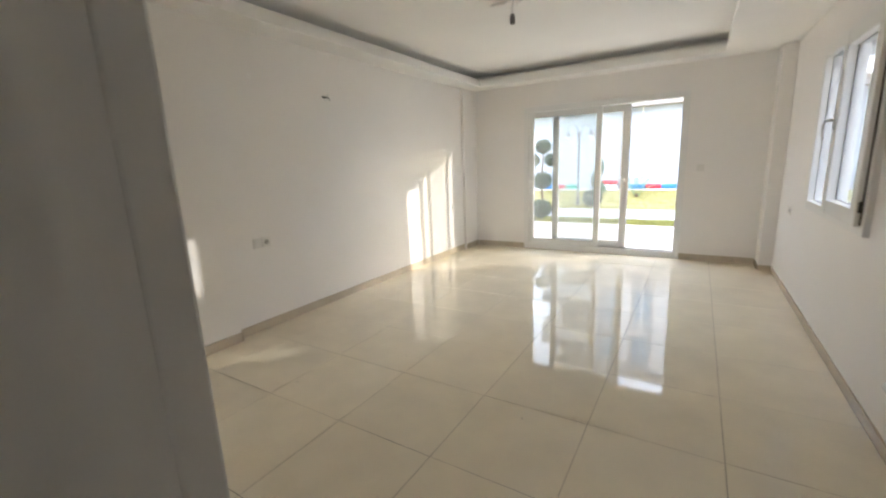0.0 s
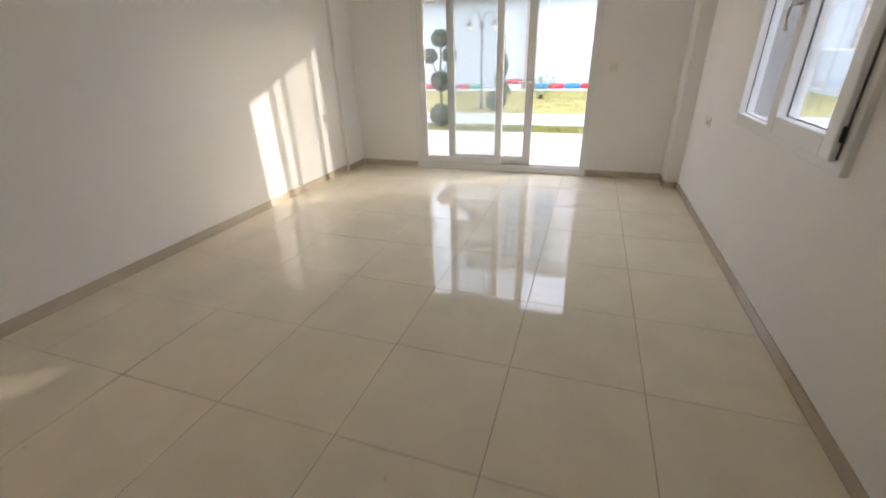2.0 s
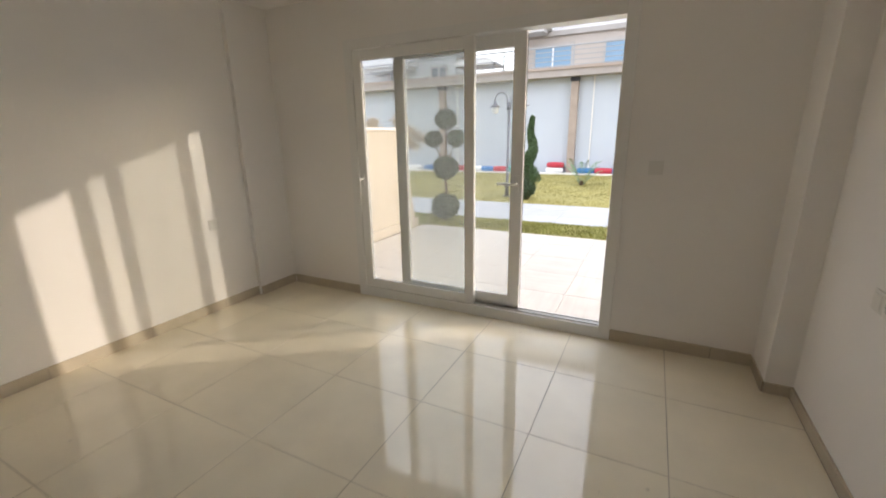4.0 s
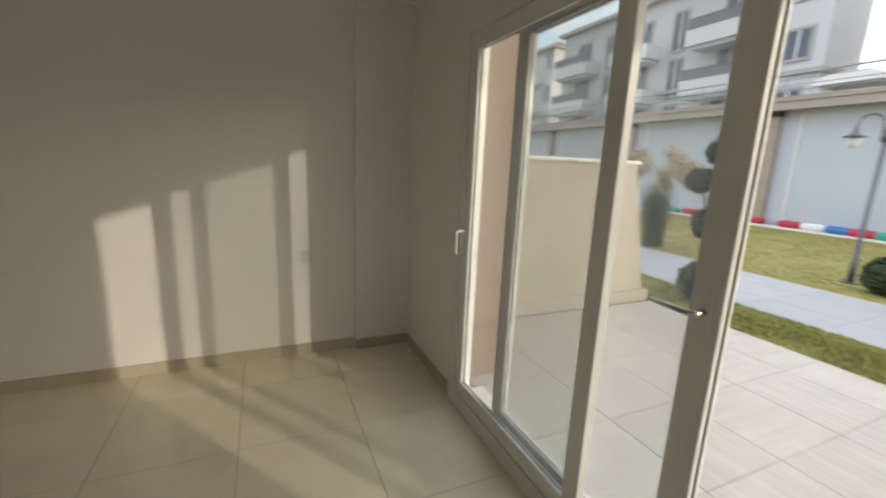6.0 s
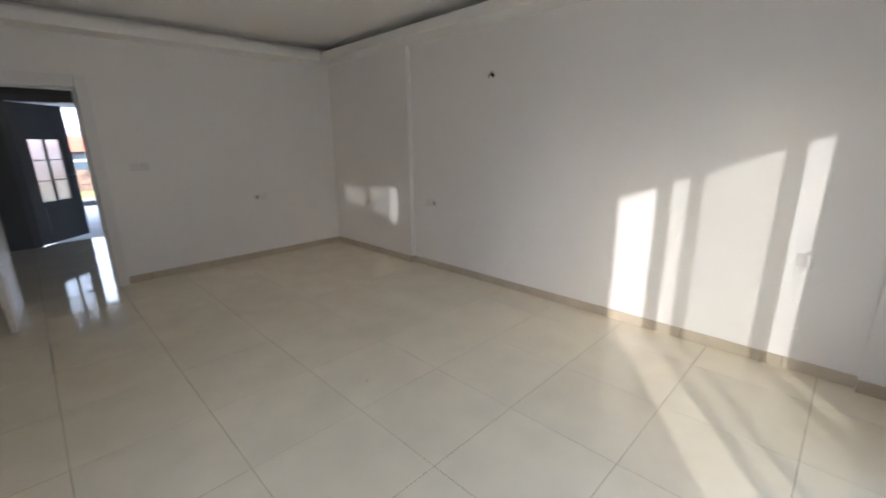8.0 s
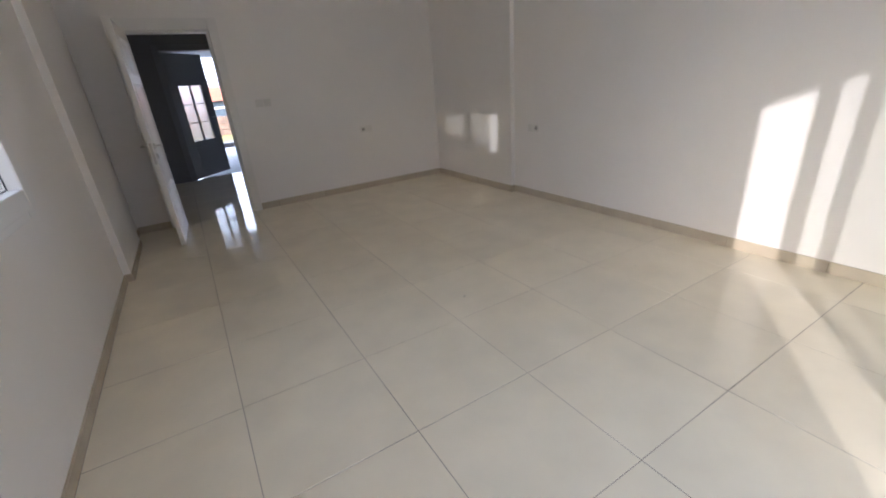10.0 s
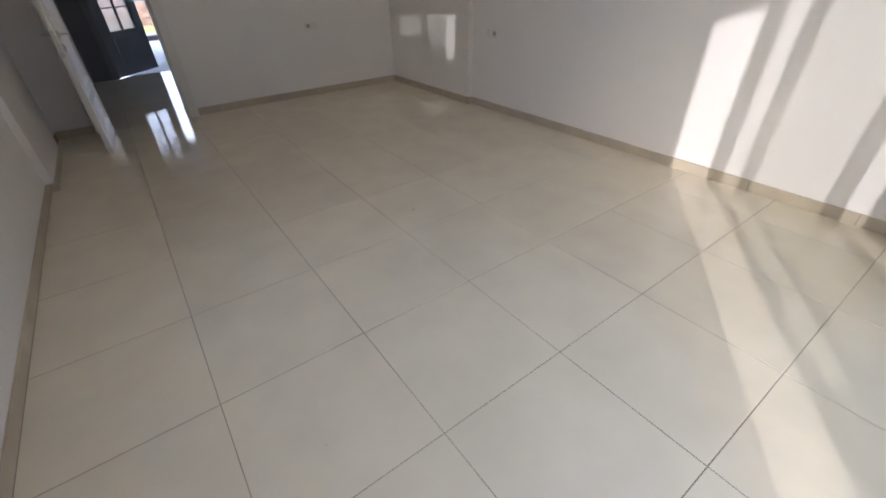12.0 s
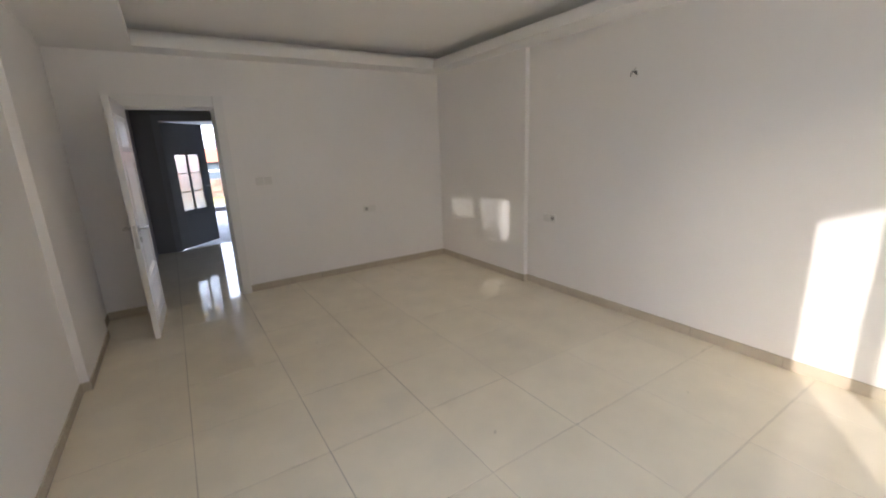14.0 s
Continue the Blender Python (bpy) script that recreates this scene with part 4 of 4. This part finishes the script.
def block(name, label, x0, x1, y, top, cols, base=0.0, lower=M_FACADE, upper=M_FACADE, start=4.0, step=2.95, deep=10.0, low=None, glass=None):
    """cols: (kind, x0, x1) per bay, for storeys from z 4.4 up."""
    ob = thing(name, label, "apartment block")
    boxes("wall", upper, ob, (x0, x1, y, y + deep, 6.5, top))
    boxes("lower_wall", lower, ob, (x0, x1, y + 0.02, y + deep, base, 6.5))
    boxes("cornice", M_SURR, ob, (x0 - 0.1, x1 + 0.1, y - 0.12, y + deep, 6.38, 6.62), (x0 - 0.35, x1 + 0.35, y - 0.45, y + deep + 0.2, top, top + 0.25))
    boxes("roof", M_ROOF, ob, (x0 + 0.4, x1 - 0.4, y + 0.5, y + deep - 0.5, top + 0.25, top + 0.7))
    z = start
    for a, b in low or ():
        block_window(ob, a, b, y, 4.85, 5.9)
    if low:
        z += step
    while z + 2.6 < top:
        for kind_, a, b in cols:
            if kind_ == "w":
                block_window(ob, a, b, y, z + 1.0, z + 2.3, glass)
            elif kind_ == "t":
                block_window(ob, a, b, y, z + 0.05, z + 2.2, glass)
            elif kind_ == "b":
                block_window(ob, a + (b - a) * 0.35, a + (b - a) * 0.7, y, z + 0.1, z + 2.2, glass)
                if z > 5:
                    block_balcony(ob, a, b, y, z)
        z += step
    return ob


block("apartment_building", "white apartment block with balconies and a beige lower storey", -7.6, 6.0, 26.0, 12.6,
      [("b", -8.6, -5.6), ("t", -5.1, -4.15), ("t", -3.1, -2.1), ("b", -0.5, 2.8), ("t", 3.6, 4.5)], lower=M_LOWER, low=((-6.5, -4.6), (-2.9, -0.9), (1.0, 3.0)))
block("apartment_building", "long white apartment block with stacked balconies", -31.0, -12.2, 28.0, 12.2,
      [("b", -30.4, -26.6), ("t", -26.0, -25.2), ("b", -24.4, -21.2), ("t", -20.4, -19.6), ("b", -18.5, -14.9), ("w", -13.9, -12.9)], lower=M_FACADE_GREY, upper=M_FACADE_GREY, start=3.4, step=2.75, deep=3.2, glass=M_FARGLASS_DARK)
block("apartment_building", "pale apartment block in the distance", -47.0, -35.0, 30.0, 12.6,
      [("w", -45.5, -44.0), ("b", -42.0, -36.5), ("w", -36.0, -35.3)])
for x0, x1, y, top in ((-80, -52, 44, 11), (12, 30, 40, 12)):
    block("apartment_building", "white apartment block far beyond the garden", x0, x1, y, top, [("w", x0 + 2, x0 + 4), ("b", x0 + 6, x0 + 10), ("w", x0 + 12, x0 + 14)])

canopy = thing("vaulted_shelter", "pale vaulted shelter roof beyond the boundary wall", "shelter")
bm = bmesh.new()
arc = [(-8.65 + 1.05 * math.cos(a), 4.8 + 0.32 * math.sin(a)) for a in (math.pi * k / 14 for k in range(15))]
shell = [[bm.verts.new((x + (x + 8.65) * e, y, z + e)) for x, z in arc] for y, e in ((22.4, 0.0), (24.0, 0.0), (24.0, -0.05), (22.4, -0.05))]
for ra, rb in zip(shell, shell[1:] + shell[:1]):
    for k in range(14):
        bm.faces.new((ra[k], ra[k + 1], rb[k + 1], rb[k]))
bm.faces.new(shell[3])
bm.faces.new(shell[2][::-1])
part("vault", bm, M_CAP, canopy)
for x in (-9.66, -7.64):
    for y in (22.45, 23.95):
        bm = bmesh.new()
        tube(bm, [(x, y, -0.16), (x, y, 4.81)], 0.03, 8)
        part("post", bm, M_RAIL, canopy)

# ---- outside the front door ----
yard = structure("forecourt", M_JOINT, "joints under the grey forecourt paving", "pavement", (-12, 10, -10.3, HY - 0.2, -0.3, -0.106))
structure("front_kerb", M_IRON, "dark kerb stone of the forecourt", "kerb", (-12, 10, -10.75, -10.3, -0.3, 0.02))
structure("front_road_edge", M_CAP, "pale concrete strip behind the kerb", "pavement", (-12, 10, -11.3, -10.75, -0.3, -0.02))
structure("front_lawn", M_GRASS, "grass verge before the rubble wall", "lawn", (-12, 10, -15.0, -11.3, -0.3, -0.08))
# roof and side walls added only to hold sky light off the hall
structure("porch_roof", M_WHITEWALL, "white porch with side walls, added to keep sky light from the hall", "porch", (-2.4, 1.2, -8.4, HY - 0.2, 2.27, 2.5), (0.6, 1.2, -8.4, HY - 0.2, -0.1, 2.27), (-2.4, -2.0, -8.4, HY - 0.2, -0.1, 2.27))
structure("house_south", M_PIER, "rendered outer wall of the house", "wall", (HX1 + 0.2, 6, HY - 0.2, HY, -0.1, 6), (-8, HX0 - 0.2, HY - 0.2, HY, -0.1, 6))
rubble = thing("rubble_wall", "low wall of brown rubble stones with a white rail", "wall")
boxes("mortar", M_GROUT, rubble, (-8, 6, -15.5, -15.06, -0.2, 0.62))
x = -7.9
while x < 5.8:
    for row in range(3):
        bm = bmesh.new()
        vs = box(bm, x + row * 0.07, x + row * 0.07 + 0.44, -15.12, -14.98, -0.1 + row * 0.25, 0.13 + row * 0.25)
        for v in vs:
            v.co += Vector((random.uniform(-0.03, 0.03), random.uniform(-0.03, 0.03), random.uniform(-0.025, 0.025)))
        part("stone", bm, M_RUBBLE, rubble)
    x += 0.47
bm = bmesh.new()
tube(bm, [(-8, -15.25, 0.95), (6, -15.25, 0.95)], 0.04, 8)
part("rail", bm, M_PVC, rubble, "white tube rail")
for k in range(9):
    bm = bmesh.new()
    tube(bm, [(-7.5 + 1.6 * k, -15.25, 0.55), (-7.5 + 1.6 * k, -15.25, 0.95)], 0.03, 8)
    part("rail_post", bm, M_PVC, rubble)
hut = thing("low_house", "low blue-grey house with a terracotta roof", "house")
boxes("wall", M_BLUEGREY, hut, (-14, 6, -31, -27, -0.2, 1.2))
bm = bmesh.new()
v = [bm.verts.new(p) for p in ((-14.5, -26.6, 1.15), (6.5, -26.6, 1.15), (6.5, -29, 2.0), (-14.5, -29, 2.0), (6.5, -31.4, 1.15), (-14.5, -31.4, 1.15))]
for q in ((0, 1, 2, 3), (3, 2, 4, 5), (0, 3, 5), (1, 4, 2), (0, 5, 4, 1)):
    bm.faces.new([v[i] for i in q])
part("roof", bm, M_TERRA, hut, "terracotta tiled roof")
boxes("white_wall", M_WHITEWALL, hut, (-20, 12, -34, -33, -0.2, 2.6))


# ---- floor and terrace tiles, last ----
def tile_field(parent, mat, name, x0, x1, y0, y1, step, ox, oy, top, gap, thick=0.01, jitter=0.0, sx=None):
    """Tiles on a grid through (ox, oy), cut at the borders; whole tiles share one mesh."""
    sx = sx or step
    shared = {}
    for i in range(math.floor((x0 - ox) / sx), math.ceil((x1 - ox) / sx)):
        for j in range(math.floor((y0 - oy) / step), math.ceil((y1 - oy) / step)):
            a, b = max(x0, ox + i * sx), min(x1, ox + (i + 1) * sx)
            c, d = max(y0, oy + j * step), min(y1, oy + (j + 1) * step)
            if b - a < 0.015 or d - c < 0.015:
                continue
            key = (round(b - a, 3), round(d - c, 3))
            if key not in shared:
                bm = bmesh.new()
                w, h = (b - a) / 2 - gap / 2, (d - c) / 2 - gap / 2
                e = 0.0012
                lo = [bm.verts.new((u * w, v * h, -thick)) for u, v in ((-1, -1), (1, -1), (1, 1), (-1, 1))]
                mid = [bm.verts.new((u * w, v * h, -e)) for u, v in ((-1, -1), (1, -1), (1, 1), (-1, 1))]
                up = [bm.verts.new((u * (w - e), v * (h - e), 0)) for u, v in ((-1, -1), (1, -1), (1, 1), (-1, 1))]
                for k in range(4):
                    bm.faces.new((lo[k], lo[(k + 1) % 4], mid[(k + 1) % 4], mid[k]))
                    bm.faces.new((mid[k], mid[(k + 1) % 4], up[(k + 1) % 4], up[k]))
                bm.faces.new(up)
                shared[key] = mesh_of(name, bm, mat)
            ob = new(name, shared[key])
            ob.parent = parent
            ob.location = ((a + b) / 2, (c + d) / 2, top + random.uniform(-jitter, jitter))
            if jitter:
                ob.rotation_euler = (random.uniform(-1, 1) * jitter * 1.2, random.uniform(-1, 1) * jitter * 1.2, 0)


tile_field(floor, M_TILE, "floor_tile", XL, XR, Y0, Y1, 0.6, 0.0, 0.0, 0.0, 0.0026, jitter=0.0005)
tile_field(hall_floor, M_TILE, "floor_tile", HX0, HX1, HY - 0.2, Y0, 0.6, 0.0, 0.0, 0.0, 0.003, jitter=0.0005)
tile_field(terrace, M_TERRACE, "terrace_tile", -3.6, 6.0, 5.02, 7.92, 0.6, -0.2, 5.02, -0.045, 0.0035, sx=0.6, jitter=0.0005)
tile_field(path, M_PATH, "paving_slab", -12, 6.0, 8.83, 10.7, 0.623, 0.0, 8.83, GZ, 0.004, sx=0.8)
tile_field(yard, M_PATH, "forecourt_slab", -3.5, 1.5, -10.3, HY - 0.2, 0.5, 0.0, -10.3, -0.1, 0.008, sx=0.5)
